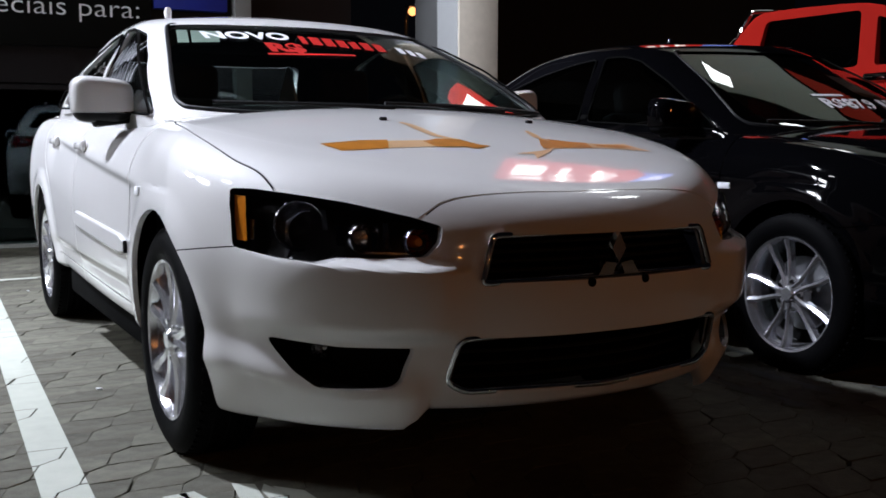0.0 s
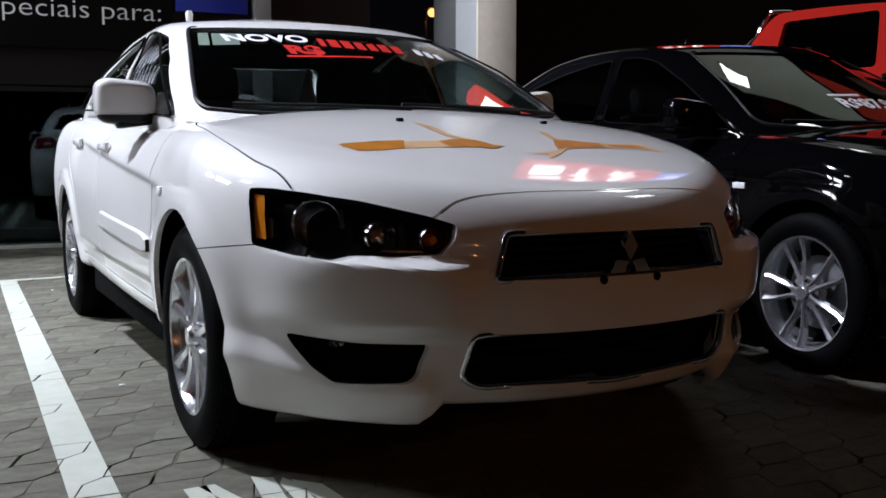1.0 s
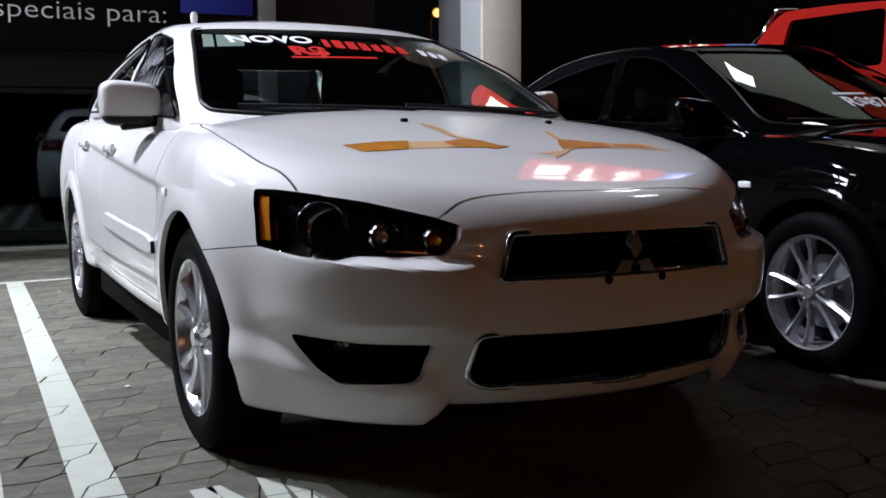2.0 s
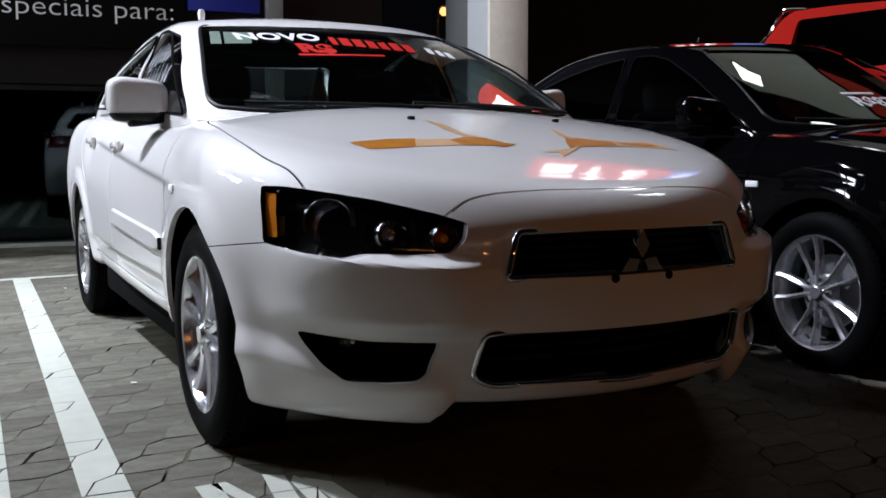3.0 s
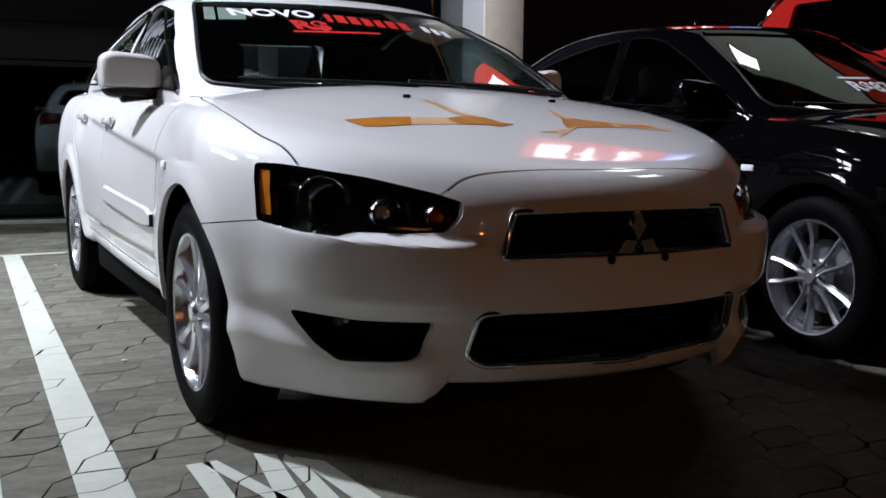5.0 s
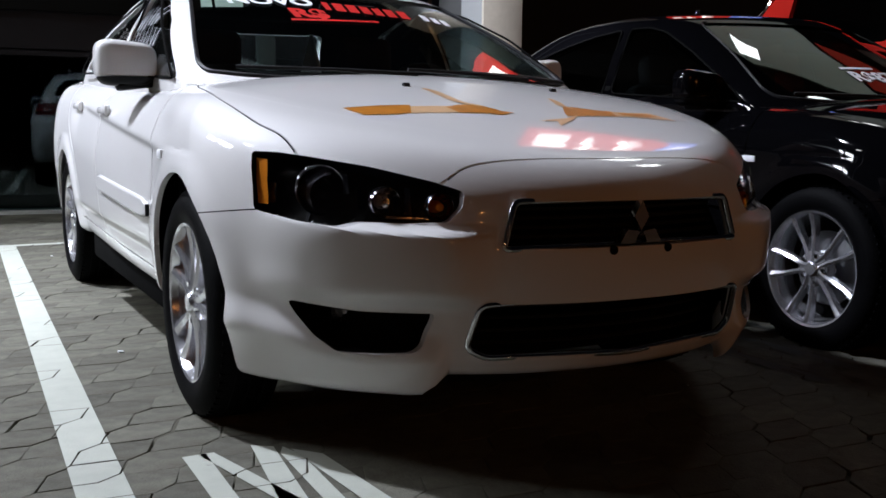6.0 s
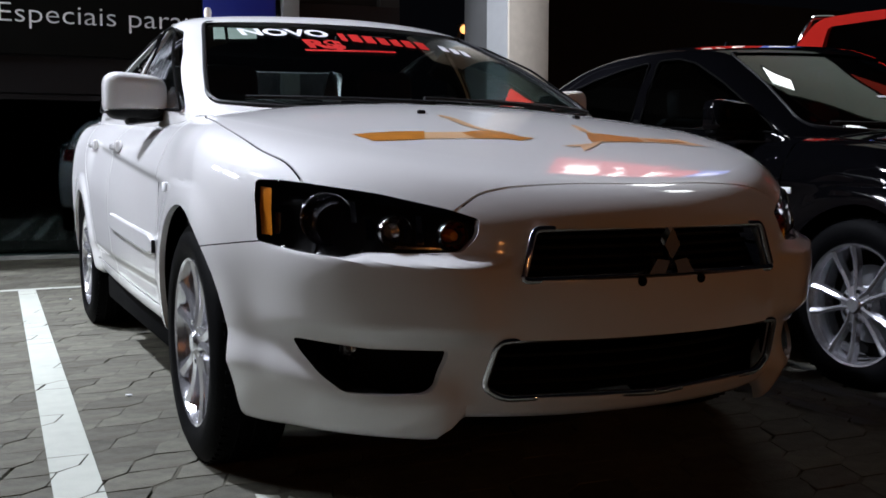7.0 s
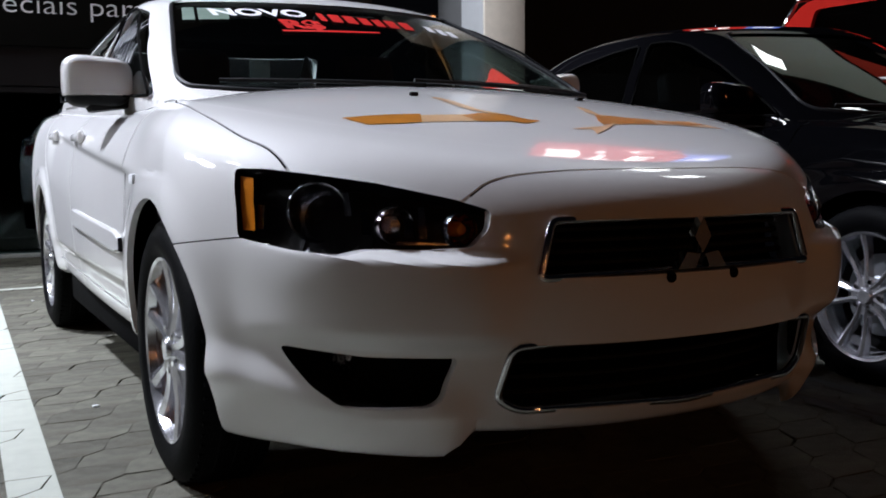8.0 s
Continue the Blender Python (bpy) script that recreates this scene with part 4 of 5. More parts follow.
def fall(x):
    """The forecourt falls away a little beyond the white car."""
    return -0.06 * min(0.8, max(0.0, x - 1.0))


bm = bmesh.new()
bmesh.ops.create_grid(bm, x_segments=8, y_segments=8, size=300)
ground = tagged(part("ground", bm, ASPHALT, sharp=0), "dark asphalt of the street and yard", "ground", kind="structure")
ground.location.z = -0.085

bm = bmesh.new()
cols = [-9.0, -4.0] + [-3.4 + 0.06 * k for k in range(91)] + [3.0, 5.0, 9.0]
rows_y = [-4.5, -2.5] + [-2.2 + 0.06 * k for k in range(150)] + [7.5, 9.0]


def bed(x, y):
    """Joints are mostly filled with sand and washed out in patches."""
    return -0.0007 - 0.017 * smooth01((noise.noise((x * 8.0, y * 8.0, 3.1)) - 0.12) / 0.14)


grid = [[bm.verts.new((x, y, fall(x) + (bed(x, y) if -3.4 < x < 2.0 and -2.2 < y < 6.7 else -0.006))) for x in cols] for y in rows_y]
for p, q in zip(grid, grid[1:]):
    for i in range(len(cols) - 1):
        bm.faces.new((p[i], p[i + 1], q[i + 1], q[i]))
pavement = tagged(part("pavement", bm, JOINT, sharp=0), "forecourt of interlocking grey concrete pavers with dark joints", "pavement", kind="structure")

# ---------------------------------------------------------------- the shop front, turned a little from the parking bays
SHOP = pose(-0.93, 7.53, 0, 0, 0, -4)
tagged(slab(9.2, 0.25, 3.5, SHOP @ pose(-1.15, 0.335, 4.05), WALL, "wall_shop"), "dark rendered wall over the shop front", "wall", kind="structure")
tagged(slab(9.2, 0.34, 0.16, SHOP @ pose(-1.15, 0.10, -0.05), KERB, "plinth", None, 0.015), "pale concrete plinth under the shop window", "plinth", kind="structure")
window = thing("window_1", SHOP, "tall dark shop window that mirrors the parked cars", "window", kind="structure")
for k in range(4):
    x0 = -5.7 + 2.3 * k
    part("pane", rbox(2.24, 0.010, 1.30, 0.002, 1, pose(x0 + 1.15, 0.02, 0.70, 0, 0, -0.25)), SHOP_GLASS, window)
    part("mullion", rbox(0.05, 0.06, 1.34, 0.006, 1, pose(x0, 0.03, 0.70)), FRAME, window)
part("transom", rbox(9.2, 0.05, 0.05, 0.006, 1, pose(-1.15, 0.03, 1.385)), FRAME, window)
part("spandrel", rbox(9.2, 0.03, 0.92, 0.004, 1, pose(-1.15, 0.06, 1.88)), FRAME, window, "black panel over the glass")
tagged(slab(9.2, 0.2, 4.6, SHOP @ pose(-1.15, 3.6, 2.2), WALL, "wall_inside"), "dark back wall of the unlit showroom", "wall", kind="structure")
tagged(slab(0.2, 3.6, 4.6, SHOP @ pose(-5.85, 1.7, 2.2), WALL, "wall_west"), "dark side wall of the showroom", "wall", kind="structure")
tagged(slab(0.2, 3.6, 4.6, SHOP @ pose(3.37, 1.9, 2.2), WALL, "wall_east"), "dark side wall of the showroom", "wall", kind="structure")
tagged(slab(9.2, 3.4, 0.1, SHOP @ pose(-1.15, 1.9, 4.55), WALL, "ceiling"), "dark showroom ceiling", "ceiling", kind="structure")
banner = tagged(slab(6.0, 0.07, 1.36, SHOP @ pose(-1.48, -0.02, 2.42), BANNER, "banner"), "black vinyl banner with white lettering on the shop front", "banner")
bm = lettering("Especiais para:", 0.232, -0.0025)
bm.transform(Matrix.Diagonal((1.18, 1, 1, 1)))
bmesh.ops.solidify(bm, geom=bm.faces[:], thickness=0.010)
xs = sorted(v.co.x for v in bm.verts)
space = max(zip(xs, xs[1:]), key=lambda p: p[1] - p[0])
for keep_left in (True, False):
    word = bm.copy()
    bmesh.ops.delete(word, geom=[v for v in word.verts if (v.co.x > space[0] + 0.001) == keep_left], context="VERTS")
    part("lettering", word, WHITE_FILM, banner, "white lettering").matrix_basis = SHOP @ pose(0.64, -0.066, 2.075, 90)
bm.free()
tagged(slab(0.66, 0.10, 1.1, SHOP @ pose(1.88, 0.0, 2.66), BLUE, "blue_panel"), "plain blue sign panel fixed beside the banner", "sign")
tagged(slab(0.15, 0.2, 4.5, SHOP @ pose(2.34, -0.02, 2.2), COLUMN_SIDE, "column_1", None, 0.01), "slim pale post of the shop front", "column", kind="structure")
column = tagged(slab(0.44, 0.9, 4.91, pose(3.49, 6.96, 2.405), COLUMN, "column_2", None, 0.012), "square rendered column that carries the fascia", "column", kind="structure")
part("cladding", rbox(0.012, 0.40, 4.6, 0.003, 1, pose(3.268, 6.73, 2.3)), COLUMN_SIDE, column, "pale smooth cladding strip")
part("grey_panel", rbox(0.012, 0.47, 4.6, 0.003, 1, pose(3.268, 7.17, 2.3)), COLUMN_DARK, column, "dim grey panel")
tagged(slab(0.44, 0.9, 6.75, pose(12.7, 6.96, 3.325), COLUMN, "column_3", None, 0.012), "square rendered column that carries the fascia", "column", kind="structure")
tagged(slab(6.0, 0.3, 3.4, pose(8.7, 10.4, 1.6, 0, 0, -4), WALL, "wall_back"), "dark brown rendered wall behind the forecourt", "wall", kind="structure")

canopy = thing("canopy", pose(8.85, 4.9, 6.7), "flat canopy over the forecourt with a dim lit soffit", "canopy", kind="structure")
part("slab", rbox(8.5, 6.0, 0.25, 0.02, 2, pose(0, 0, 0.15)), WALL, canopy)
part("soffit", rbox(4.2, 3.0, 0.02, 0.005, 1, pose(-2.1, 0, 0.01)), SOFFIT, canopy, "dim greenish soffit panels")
# unseen glowing panel, added to give the black windscreen its red reflection
part("red_glow_panel", rbox(2.6, 1.5, 0.04, 0.01, 1, pose(1.5, -0.1, 0.0)), RED_GLOW, canopy, "added glowing red panel, there for its reflection in the windscreen")

sign = thing("fascia_sign", pose(5.85, 6.72, 5.36), "lit red fascia sign with white shapes and a blue end", "sign")
part("panel", rbox(2.3, 0.18, 0.80, 0.02, 2, pose(0, 0, 0)), SIGN_RED, sign)
part("blue_end", rbox(0.9, 0.18, 0.80, 0.02, 2, pose(1.62, 0, 0)), SIGN_BLUE, sign, "blue end panel")
part("backing", rbox(4.5, 0.14, 1.0, 0.02, 2, pose(0, 0.17, 0)), FRAME, sign)
for x, wd, ht, dz in ((-0.80, 0.50, 0.44, -0.04), (-0.22, 0.13, 0.46, 0.0), (-0.18, 0.40, 0.11, 0.19), (0.32, 0.11, 0.46, 0.0), (0.46, 0.34, 0.10, 0.19), (0.44, 0.28, 0.09, 0.0), (0.46, 0.34, 0.10, -0.19), (1.60, 0.55, 0.10, 0.08), (1.60, 0.45, 0.08, -0.14)):
    part("white_bar", rbox(wd, 0.03, ht, 0.01, 1, pose(x, -0.10, dz)), SIGN_WHITE, sign)


def flood(m, pole, wide, high):
    """A flood lamp: finned case, bright face, bracket; on a steel pole or a wall arm."""
    lamp = thing("flood_lamp", m, "white flood lamp, lit, in a grey case", "lamp", "flood lamps")
    part("case", rbox(wide + 0.08, high + 0.06, 0.12, 0.03, 2, pose(0, 0, 0.09)), GALV, lamp)
    part("face", rbox(wide + 0.02, high, 0.01, 0.004, 1, pose(0, 0, 0.02)), LAMP_DIM if pole == "canopy" else LAMP_FACE, lamp, "bright lamp face")
    for k in range(5):
        part("fin", rbox(wide, 0.008, 0.05, 0.002, 1, pose(0, -0.12 + 0.06 * k, 0.17)), GALV, lamp)
    part("bracket", tube([(-wide / 2 - 0.06, 0, 0.09), (-wide / 2 - 0.06, 0.0, 0.24), (wide / 2 + 0.06, 0.0, 0.24), (wide / 2 + 0.06, 0, 0.09)], 0.014), GALV, lamp)
    e = m.translation
    if pole == "canopy":
        part("drop_rod", tube([m.inverted() @ Vector((e.x, e.y, e.z + 0.16)), m.inverted() @ Vector((e.x, e.y, 6.75))], 0.02), GALV, lamp)
        return
    post = thing("lamp_pole", pose(*pole, -0.09), "grey galvanised lamp pole standing on the forecourt", "pole", "lamp poles")
    part("shaft", tube([(0, 0, 0), (0, 0, e.z + 0.35)], 0.06, 12), GALV, post)
    part("base_plate", rbox(0.3, 0.3, 0.03, 0.006, 1, pose(0, 0, 0.08)), GALV, post)
    top = Vector((e.x - pole[0], e.y - pole[1], e.z + 0.33))
    part("arm", tube([(0, 0, e.z + 0.28), tuple(top)], 0.03, 10), GALV, post)


# the last lamp and its pole are unseen, added to hold the helper beam
for (eye, target, watts), wide, pole in zip(FLOODS, WIDE, ((-6.1, 3.5), (-5.6, 5.8), (-4.4, 7.2), "canopy", "canopy", (-6.0, 2.8))):
    flood(look(eye, target) @ pose(0, 0, 0.012), pole, wide, 0.66 if pole == "canopy" else 0.55 * wide)

for k, (x, y, z) in enumerate(STREET + [(14.8, 30.0, 5.4)]):
    post = thing("street_lamp", pose(x, y, -0.09), "sodium street lamp with a glowing orange globe", "lamp", "street lamps")
    part("shaft", tube([(0, 0.5, 0), (0, 0.5, z + 0.1), (0, 0.3, z + 0.42), (0, 0.05, z + 0.44)], 0.07, 10), GALV, post)
    bm = bmesh.new()
    bmesh.ops.create_uvsphere(bm, u_segments=16, v_segments=10, radius=0.045 if y < 0 else 0.15)
    bm.transform(pose(0, 0, z + 0.34))
    part("globe", bm, SODIUM_FAR if y > 0 else SODIUM, post, "glowing orange globe")
    part("cap", rbox(0.3, 0.5, 0.1, 0.04, 2, pose(0, 0.08, z + 0.53)), GALV, post)

# ---------------------------------------------------------------- the cars
white_car, skin, pane, side_pane = saloon("white_saloon", pose(0, 0, 0), WHITE, "white saloon car parked on concrete pavers, orange stickers on its bonnet", (5, True, 10, 0.222, 1.65), True)
black_car, black_skin, black_pane, _ = saloon("black_saloon", pose(2.465, 0.0, -0.056), BLACK, "glossy black car parked beside the white one, price on its windscreen", (5, True, -18), False, True, 0.015, 1.66, 1.03, SHADED, 0.15)


def sticker(name, poly, mat, parent, tree, axis, lift=0.0016, label=""):
    bm = flat(poly)
    return part(name, lay_on(bm, tree, axis, lift, 0.025), mat, parent, label)


def band(points, width):
    """A tapering stripe along a smooth line."""
    pts = [Vector(p) for p in curve2(points, 6)]
    left, right = [], []
    for i, p in enumerate(pts):
        d = (pts[min(i + 1, len(pts) - 1)] - pts[max(i - 1, 0)]).normalized()
        w = width * (0.25 + 0.75 * math.sin(math.pi * (0.12 + 0.8 * i / (len(pts) - 1))))
        s = Vector((-d.y, d.x)) * w / 2
        left.append(tuple(p + s))
        right.append(tuple(p - s))
    return left + right[::-1]


# orange ribbons on the bonnet
B = "bonnet_sticker"
sticker(B, [(-0.530, 0.590), (-0.418, 0.600), (-0.335, 0.592), (-0.372, 0.508), (-0.440, 0.505), (-0.504, 0.512)], ORANGE, white_car, skin, "z", label="orange ribbon sticker")
sticker(B, [(-0.341, 0.580), (-0.202, 0.573), (-0.232, 0.503), (-0.380, 0.508)], PALE_ORANGE, white_car, skin, "z", 0.0012, "pale orange ribbon sticker")
sticker(B, [(-0.243, 0.563), (-0.186, 0.586), (-0.126, 0.578), (-0.094, 0.514), (-0.066, 0.498), (-0.122, 0.474), (-0.150, 0.492), (-0.232, 0.501)], ORANGE, white_car, skin, "z", 0.0018)
sticker(B, band([(-0.188, 0.812), (-0.178, 0.759), (-0.178, 0.704), (-0.170, 0.620), (-0.128, 0.568)], 0.030), PALE_ORANGE, white_car, skin, "z", 0.0022)
sticker(B, [(-0.034, 0.420), (0.079, 0.452), (0.146, 0.494), (0.086, 0.435), (0.004, 0.373), (0.022, 0.416)], PALE_ORANGE, white_car, skin, "z")
sticker(B, [(0.157, 0.593), (0.251, 0.559), (0.300, 0.556), (0.280, 0.494), (0.199, 0.486), (0.092, 0.470), (0.106, 0.508)], ORANGE, white_car, skin, "z")
sticker(B, [(0.251, 0.559), (0.363, 0.553), (0.460, 0.578), (0.500, 0.492), (0.321, 0.498), (0.220, 0.488)], PALE_ORANGE, white_car, skin, "z", 0.0012)
sticker(B, [(0.310, 0.535), (0.430, 0.548), (0.455, 0.528), (0.400, 0.510), (0.315, 0.512)], ORANGE, white_car, skin, "z", 0.0024)
sticker(B, band([(0.179, 0.695), (0.170, 0.645), (0.158, 0.600), (0.172, 0.562)], 0.026), PALE_ORANGE, white_car, skin, "z", 0.0022)

# writing on the windscreen
bm = lettering("NOVO", 0.058, 0.0022)
bm.transform(pose(-0.302, 1.284, 0) @ Matrix.Diagonal((1.80, 0.82, 1, 1)))
part("screen_lettering", lay_on(bm, pane, "y", 0.002, 0.03), WHITE_FILM, white_car, "white lettering on the windscreen")
bm = lettering("R$", 0.075, 0.004)
bm.transform(pose(-0.200, 1.230, 0) @ Matrix.Diagonal((1.6, 0.72, 1, 1)))
part("screen_lettering", lay_on(bm, pane, "y", 0.002, 0.03), RED_FILM, white_car, "red lettering on the windscreen")
for k, (x, wd) in enumerate(((-0.105, 0.022), (-0.058, 0.038), (-0.006, 0.038), (0.046, 0.036), (0.096, 0.034), (0.148, 0.040), (0.205, 0.040))):
    low = 1.254 - 0.062 * (x + 0.105)
    bar = [(x - wd / 2, low), (x + wd / 2, low - 0.002), (x + wd / 2 + 0.010, low + 0.036), (x - wd / 2 + 0.010, low + 0.038)]
    sticker("screen_bar", bar, RED_FILM, white_car, pane, "y", 0.002, "red bar on the windscreen" if not k else "")
sticker("screen_bar", [(-0.29, 1.196), (0.05, 1.204), (0.05, 1.211), (-0.29, 1.204)], RED_FILM, white_car, pane, "y", 0.002)
for x in (0.305, 0.348, 0.388):
    sticker("screen_bar", [(x - 0.016, 1.236 - 0.2 * (x - 0.3)), (x + 0.012, 1.232 - 0.2 * (x - 0.3)), (x + 0.020, 1.262 - 0.2 * (x - 0.3)), (x - 0.008, 1.266 - 0.2 * (x - 0.3))], WHITE_FILM, white_car, pane, "y", 0.002)
sticker("screen_label", [(-0.560, 1.248), (-0.524, 1.247), (-0.492, 1.310), (-0.526, 1.311)], GREEN_FILM, white_car, pane, "y", 0.002, "pale green label")
sticker("screen_label", [(-0.514, 1.248), (-0.420, 1.250), (-0.388, 1.304), (-0.482, 1.308)], GREEN_FILM, white_car, pane, "y", 0.0016, "pale green label")
# loose strokes of unreadable marker on the front side window
rng = random.Random(4)
for row, (y0, y1, z0) in enumerate(((1.98, 2.34, 1.225), (1.86, 2.30, 1.135), (2.10, 2.36, 1.075))):
    y = y0
    while y < y1:
        h = 0.030 + 0.016 * rng.random()
        pts = [(y, z0 + h), (y + 0.008, z0 - h * 0.4), (y + 0.026, z0 - h), (y + 0.034, z0 + h * 0.2)]
        sticker("marker_stroke", band(pts, 0.011), GREY_FILM, white_car, side_pane, "x", 0.003)
        y += 0.058 + 0.02 * rng.random()
# light trim of the rear pillar, seen through the windscreen
bm = prism([(0.285, 1.09), (0.342, 1.285), (0.392, 1.09)], "y", 3.18, 3.21)
bm.transform(pose(0.34, 3.195, 0) @ pose(0, 0, 0, 0, 0, -48) @ pose(-0.34, -3.195, 0))
part("pillar_trim", bm, TRIM, white_car, "light grey pillar trim")

# price on the black car's windscreen
bm = lettering("R$87.9", 0.085, 0.003)
bm.transform(pose(-0.05, 1.085, 0) @ Matrix.Diagonal((1.35, 0.72, 1, 1)))
part("screen_lettering", lay_on(bm, black_pane, "y", 0.003, 0.03), WHITE_FILM, black_car, "white price lettering")
for x in (0.20, 0.26):
    sticker("screen_bar", [(x - 0.022, 1.055), (x + 0.022, 1.055), (x + 0.022, 1.112), (x - 0.022, 1.112)], WHITE_FILM, black_car, black_pane, "y", 0.003)
sticker("screen_bar", [(-0.22, 1.120), (-0.02, 1.124), (-0.02, 1.134), (-0.22, 1.130)], WHITE_FILM, black_car, black_pane, "y", 0.003)


# ---------------------------------------------------------------- red pick-up beyond the black car
def pickup(m):
    truck = thing("pickup_truck", m, "red double-cab pick-up with a chrome roll bar over its bed", "truck", "parked cars")
    truck.scale.z = 0.99
    side = curve2([(1.05, 1.16), (1.42, 1.34), (1.78, 1.62), (2.10, 1.80), (2.5, 1.845), (2.95, 1.86), (3.10, 1.845), (3.22, 1.76), (3.36, 1.58), (3.40, 1.14)], 4)
    me = mesh_of(prism(side + [(3.40, 0.95), (1.05, 0.95)], "x", -0.86, 0.86))
    for v in me.vertices:
        t = max(0.0, v.co.z - 1.16) / 0.64
        v.co.x *= 1 - 0.05 * t
    cuts = [prism(rounded([(1.64, 1.43), (1.88, 1.62), (2.00, 1.69), (2.12, 1.74), (2.12, 1.43)], 0.03), "x", -1.2, 1.2),
            prism(rounded([(2.24, 1.43), (2.24, 1.785), (3.02, 1.795), (3.12, 1.43)], 0.04), "x", -1.2, 1.2),
            prism(rounded([(-0.66, 1.22), (-0.56, 1.66), (0.56, 1.66), (0.66, 1.22)], 0.04), "y", 0.6, 3.6),
            prism([(1.25, 1.0), (1.98, 1.66), (2.9, 1.70), (3.12, 1.0)], "x", -0.66, 0.66)]
    finish("cab", boolean(me, cuts), RED, truck)
    for x in (-0.79, 0.79):
        part("side_window", prism([(1.60, 1.41), (1.90, 1.64), (2.14, 1.75), (2.14, 1.41)], "x", x - 0.003, x + 0.003), SHADED, truck).visible_shadow = False
        part("side_window", prism([(2.22, 1.41), (2.22, 1.795), (3.03, 1.805), (3.14, 1.41)], "x", x - 0.003, x + 0.003), SHADED, truck).visible_shadow = False
    part("seats", rbox(1.3, 0.9, 0.5, 0.08, 3, pose(0, 2.3, 1.0)), CLOTH, truck)
    part("lower_body", rbox(1.78, 2.35, 0.62, 0.07, 3, pose(0, 2.12, 0.86)), RED, truck)
    part("nose", rbox(1.76, 1.15, 0.50, 0.12, 4, pose(0, 0.52, 0.86)), RED, truck)
    part("bumper", rbox(1.74, 0.20, 0.24, 0.07, 3, pose(0, 0.0, 0.56)), CHROME, truck)
    part("load_bed", rbox(1.76, 1.62, 0.62, 0.05, 3, pose(0, 4.24, 0.86)), RED, truck)
    part("bed_liner", rbox(1.60, 1.46, 0.02, 0.005, 1, pose(0, 4.24, 1.175)), PLASTIC, truck)
    part("roll_bar", tube(curve2([(-0.72, 3.62, 1.16), (-0.70, 3.50, 1.50), (-0.66, 3.36, 1.84), (-0.5, 3.33, 1.92), (0.5, 3.33, 1.92), (0.66, 3.36, 1.84), (0.70, 3.50, 1.50), (0.72, 3.62, 1.16)], 5), 0.018, 10), CHROME, truck, "chrome roll bar")
    for x in (-0.72, 0.72):
        part("roll_stay", tube([(x, 4.2, 1.16), (x * 0.97, 3.42, 1.72)], 0.014, 10), CHROME, truck)
    for s in (-1, 1):
        for y in (2.02, 2.72):
            part("door_handle", rbox(0.04, 0.30, 0.055, 0.016, 3, pose(s * 0.862, y, 1.355)), CHROME, truck)
        part("mirror", rbox(0.20, 0.12, 0.18, 0.04, 3, pose(s * 1.0, 1.62, 1.25)), CHROME, truck)
        for y in (0.72, 3.72):
            w = wheel("wheel", truck, s * 0.86, y, s, 6, False)
            w.scale = (1.1, 1.12, 1.12)
            w.location.z = 0.365
    return truck


pickup(pose(4.66, 0.20, -0.048))

# ---------------------------------------------------------------- paint on the ground and the pavers
A, BV, EV = Vector((0.195, 0.033)), Vector((-0.005, 0.125)), Vector((0.034, 0.100))
CELL = [A / 2 - EV / 2, A / 2 + EV / 2, BV - EV / 2, -A / 2 + EV / 2, -A / 2 - EV / 2, -BV + EV / 2]


def clip(poly, area):
    """The part of a polygon inside a convex area that runs anticlockwise."""
    for i in range(len(area)):
        a, b = Vector(area[i]), Vector(area[(i + 1) % len(area)])
        d = b - a
        out = []
        for k in range(len(poly)):
            p, q = poly[k - 1], poly[k]
            sp, sq = d.x * (p.y - a.y) - d.y * (p.x - a.x), d.x * (q.y - a.y) - d.y * (q.x - a.x)
            if (sp < 0) != (sq < 0):
                out.append(p + (q - p) * (sp / (sp - sq)))
            if sq >= 0:
                out.append(q)
        poly = out
        if len(poly) < 3:
            return []
    return poly


def cells(x0, x1, y0, y1):
    for j in range(int(y0 / 0.125) - 4, int(y1 / 0.125) + 5):
        for i in range(int(x0 / 0.195) - 5, int(x1 / 0.195) + 6):
            c = A * i + BV * j + (A / 2 if j % 2 else Vector((0, 0)))
            if x0 <= c.x <= x1 and y0 <= c.y <= y1:
                yield c


def shrink(poly, c, gap):
    return [p - (p - c).normalized() * gap for p in poly]


def painted(name, label, areas, bounds, paint=LINE):
    """Road paint lying on the pavers, broken at their joints."""
    bm = bmesh.new()
    for c in cells(*bounds):
        cell = shrink([c + v for v in CELL], c, 0.006 if bed(c.x, c.y) < -0.005 else 0.0)
        for area in areas:
            got = clip(cell, area)
            if got:
                bm.faces.new([bm.verts.new((p.x, p.y, fall(p.x) + 0.0042)) for p in got])
    bmesh.ops.remove_doubles(bm, verts=bm.verts[:], dist=2e-4)
    bmesh.ops.recalc_face_normals(bm, faces=bm.faces[:])
    for f in bm.faces:
        if f.normal.z < 0:
            f.normal_flip()
    return tagged(part(name, bm, paint, sharp=0), label, "road marking", kind="structure")


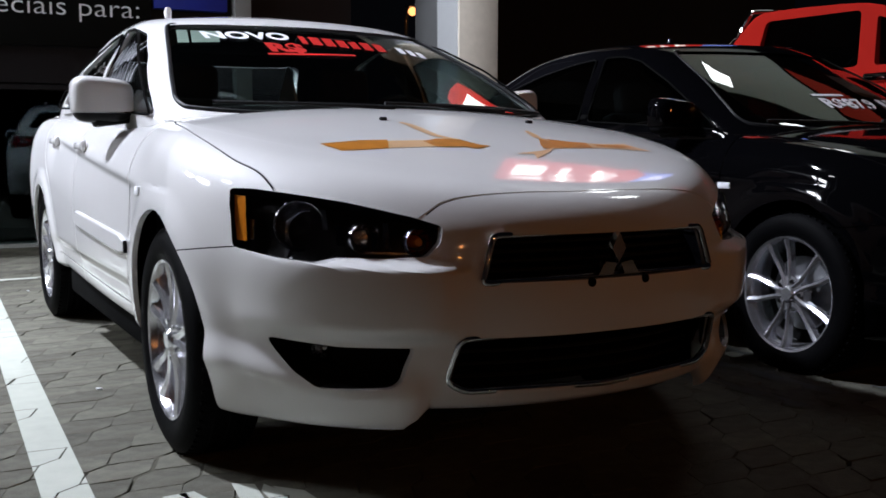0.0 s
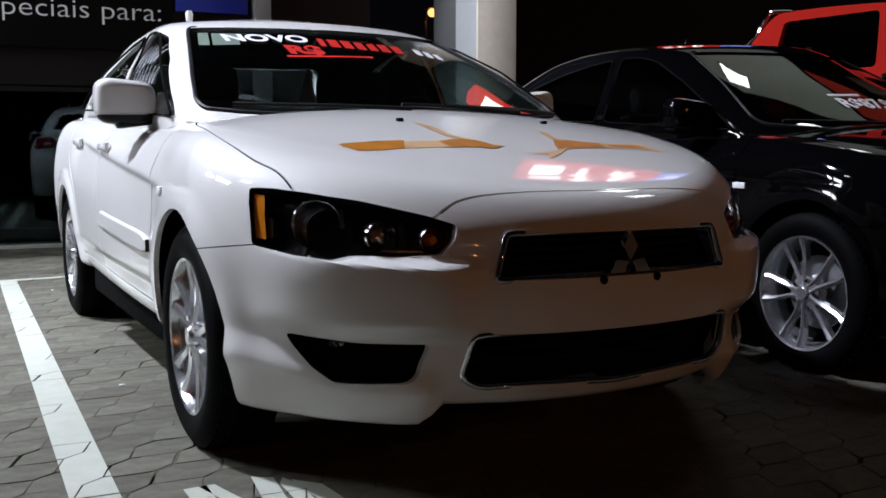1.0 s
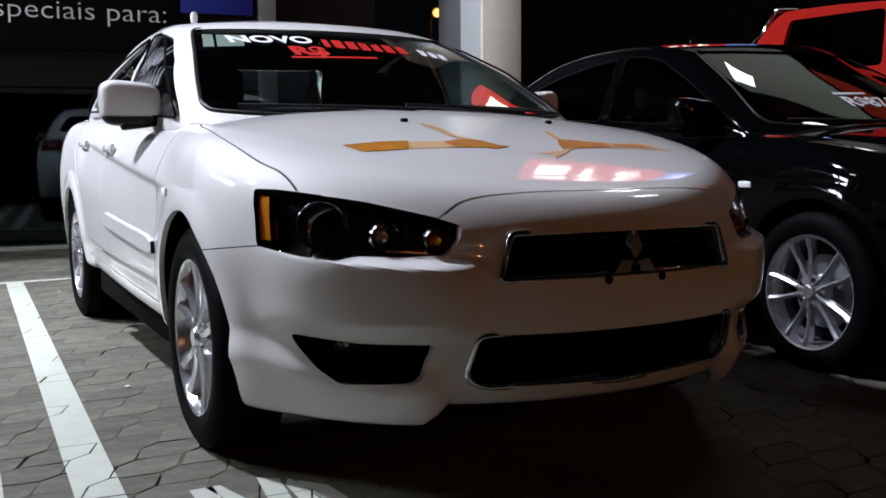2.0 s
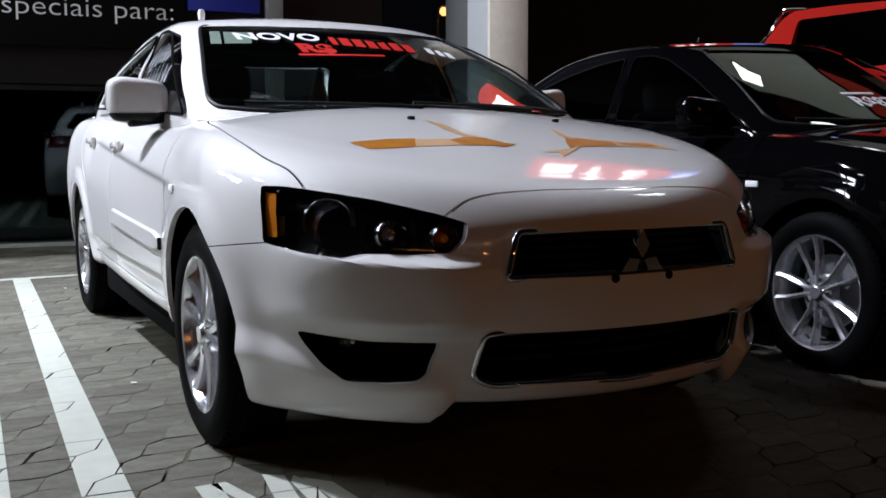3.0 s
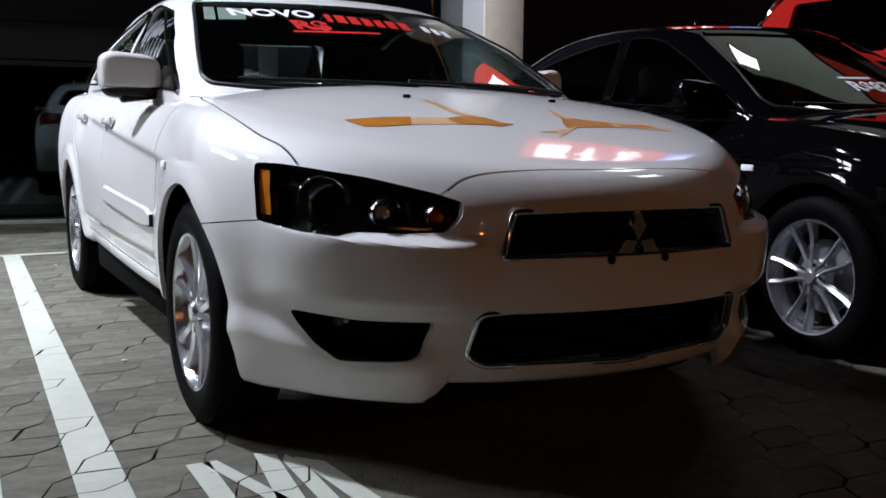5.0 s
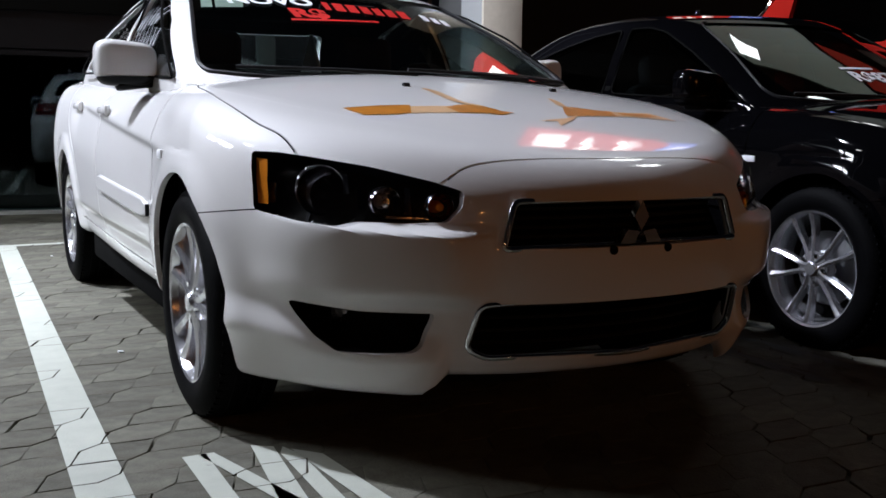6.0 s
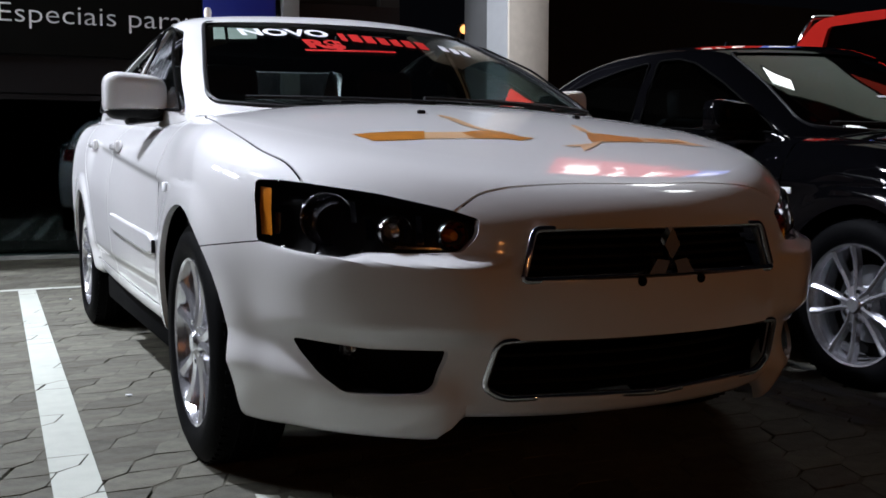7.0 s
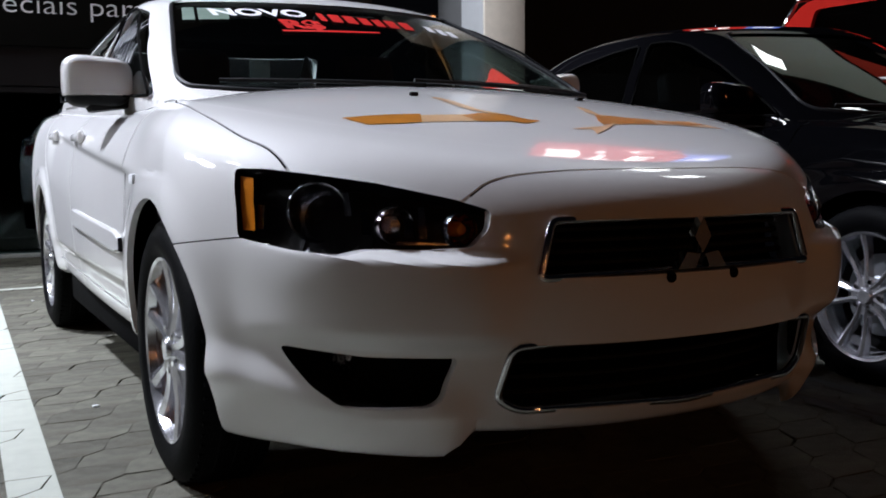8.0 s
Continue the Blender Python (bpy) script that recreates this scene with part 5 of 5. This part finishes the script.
painted("parking_line", "worn white parking line painted across the pavers", [[(-1.292, -1.4), (-1.168, -1.4), (-0.985, 5.12), (-1.090, 5.12)]], (-1.5, -0.8, -1.6, 5.3))
painted("parking_line", "white parking line of the next bay", [[(-1.56, -1.4), (-1.44, -1.4), (-1.27, 5.1), (-1.38, 5.1)]], (-1.8, -1.0, -1.6, 5.3))
painted("parking_line", "thin white line closing the parking bay", [[(-1.60, 5.075), (1.6, 5.36), (1.6, 5.44), (-1.60, 5.16)]], (-1.8, 1.8, 4.8, 5.7))
# these lines carry the white car's shade in their paint colour
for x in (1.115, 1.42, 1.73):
    painted("parking_line", "white parking line beside the black car, shade in its colour", [[(x - 0.02, 0.44), (x + 0.062, 0.44), (x + 0.082, 4.9), (x, 4.9)]], (x - 0.3, x + 0.4, 0.2, 5.1), LINE_DIM)
painted("ground_mark", "worn white painted strokes on the pavers", [
    [(-0.969, 0.20), (-0.915, 0.18), (-0.905, 0.575), (-0.965, 0.572)], [(-0.925, 0.575), (-0.815, 0.10), (-0.770, 0.10), (-0.885, 0.575)],
    [(-0.850, 0.10), (-0.785, 0.10), (-0.735, 0.555), (-0.785, 0.590)], [(-0.750, 0.05), (-0.705, 0.05), (-0.690, 0.47), (-0.714, 0.545), (-0.735, 0.50)],
    [(-0.66, 0.0), (-0.60, 0.0), (-0.64, 0.45), (-0.70, 0.52)]], (-1.2, -0.4, -0.2, 0.8))


def paver_mesh(gap, jag):
    """One paver: chamfered top, sides down into the bed."""
    bm = bmesh.new()
    c = Vector((0, 0))
    base = shrink(CELL, c, gap)
    base = [p + Vector((jag.uniform(-0.002, 0.002), jag.uniform(-0.002, 0.002))) for p in base]
    top = [bm.verts.new((*shrink([p], c, 0.002)[0], 0.0)) for p in base]
    mid = [bm.verts.new((p.x, p.y, -0.0008)) for p in base]
    low = [bm.verts.new((p.x, p.y, -0.03)) for p in base]
    bm.faces.new(top)
    for u, v in ((top, mid), (mid, low)):
        for i in range(6):
            j = (i + 1) % 6
            bm.faces.new((u[i], v[i], v[j], u[j]))
    bmesh.ops.recalc_face_normals(bm, faces=bm.faces[:])
    me = bpy.data.meshes.new("paver")
    bm.to_mesh(me)
    bm.free()
    me.materials.append(PAVER)
    return me


jag = random.Random(11)
TIGHT = [paver_mesh(jag.uniform(0.0004, 0.0014), jag) for _ in range(12)]
OPEN = [paver_mesh(jag.uniform(0.0035, 0.008), jag) for _ in range(8)]
verts, faces, single = [], [], 0
for c in cells(-6.4, 6.2, -4.3, 7.6):
    me = jag.choice(OPEN if bed(c.x, c.y) < -0.005 else TIGHT)
    m = Matrix.Translation((c.x, c.y, fall(c.x) + jag.uniform(0.0, 0.0014))) @ pose(0, 0, 0, jag.uniform(-0.4, 0.4), jag.uniform(-0.4, 0.4), jag.uniform(-0.7, 0.7))
    near = (-1.55 < c.x < -0.62 and 0.30 < c.y < 5.0) or (0.35 < c.x < 1.10 and -0.10 < c.y < 0.55)
    if near and single < 300:
        ob = new("paver", me)
        ob.parent = pavement
        ob.matrix_basis = m
        single += 1
    else:
        k = len(verts)
        verts += [tuple(m @ v.co) for v in me.vertices]
        faces += [tuple(k + i for i in f.vertices) for f in me.polygons]
me = bpy.data.meshes.new("paver_field")
me.from_pydata(verts, [], faces)
me.materials.append(PAVER)
field = new("paver_field", me)
field.parent = pavement
tagged(field, kind="stuff")

# bits of litter
for x, y, a in ((-0.90, 1.80, 20), (-0.83, 4.55, 70)):
    bm = rbox(0.022, 0.012, 0.005, 0.002, 1, pose(x, y, 0.005, 12, 8, a))
    tagged(part("paper_scrap", bm, WHITE_FILM), "small crumpled white paper scrap on the pavers", "litter")
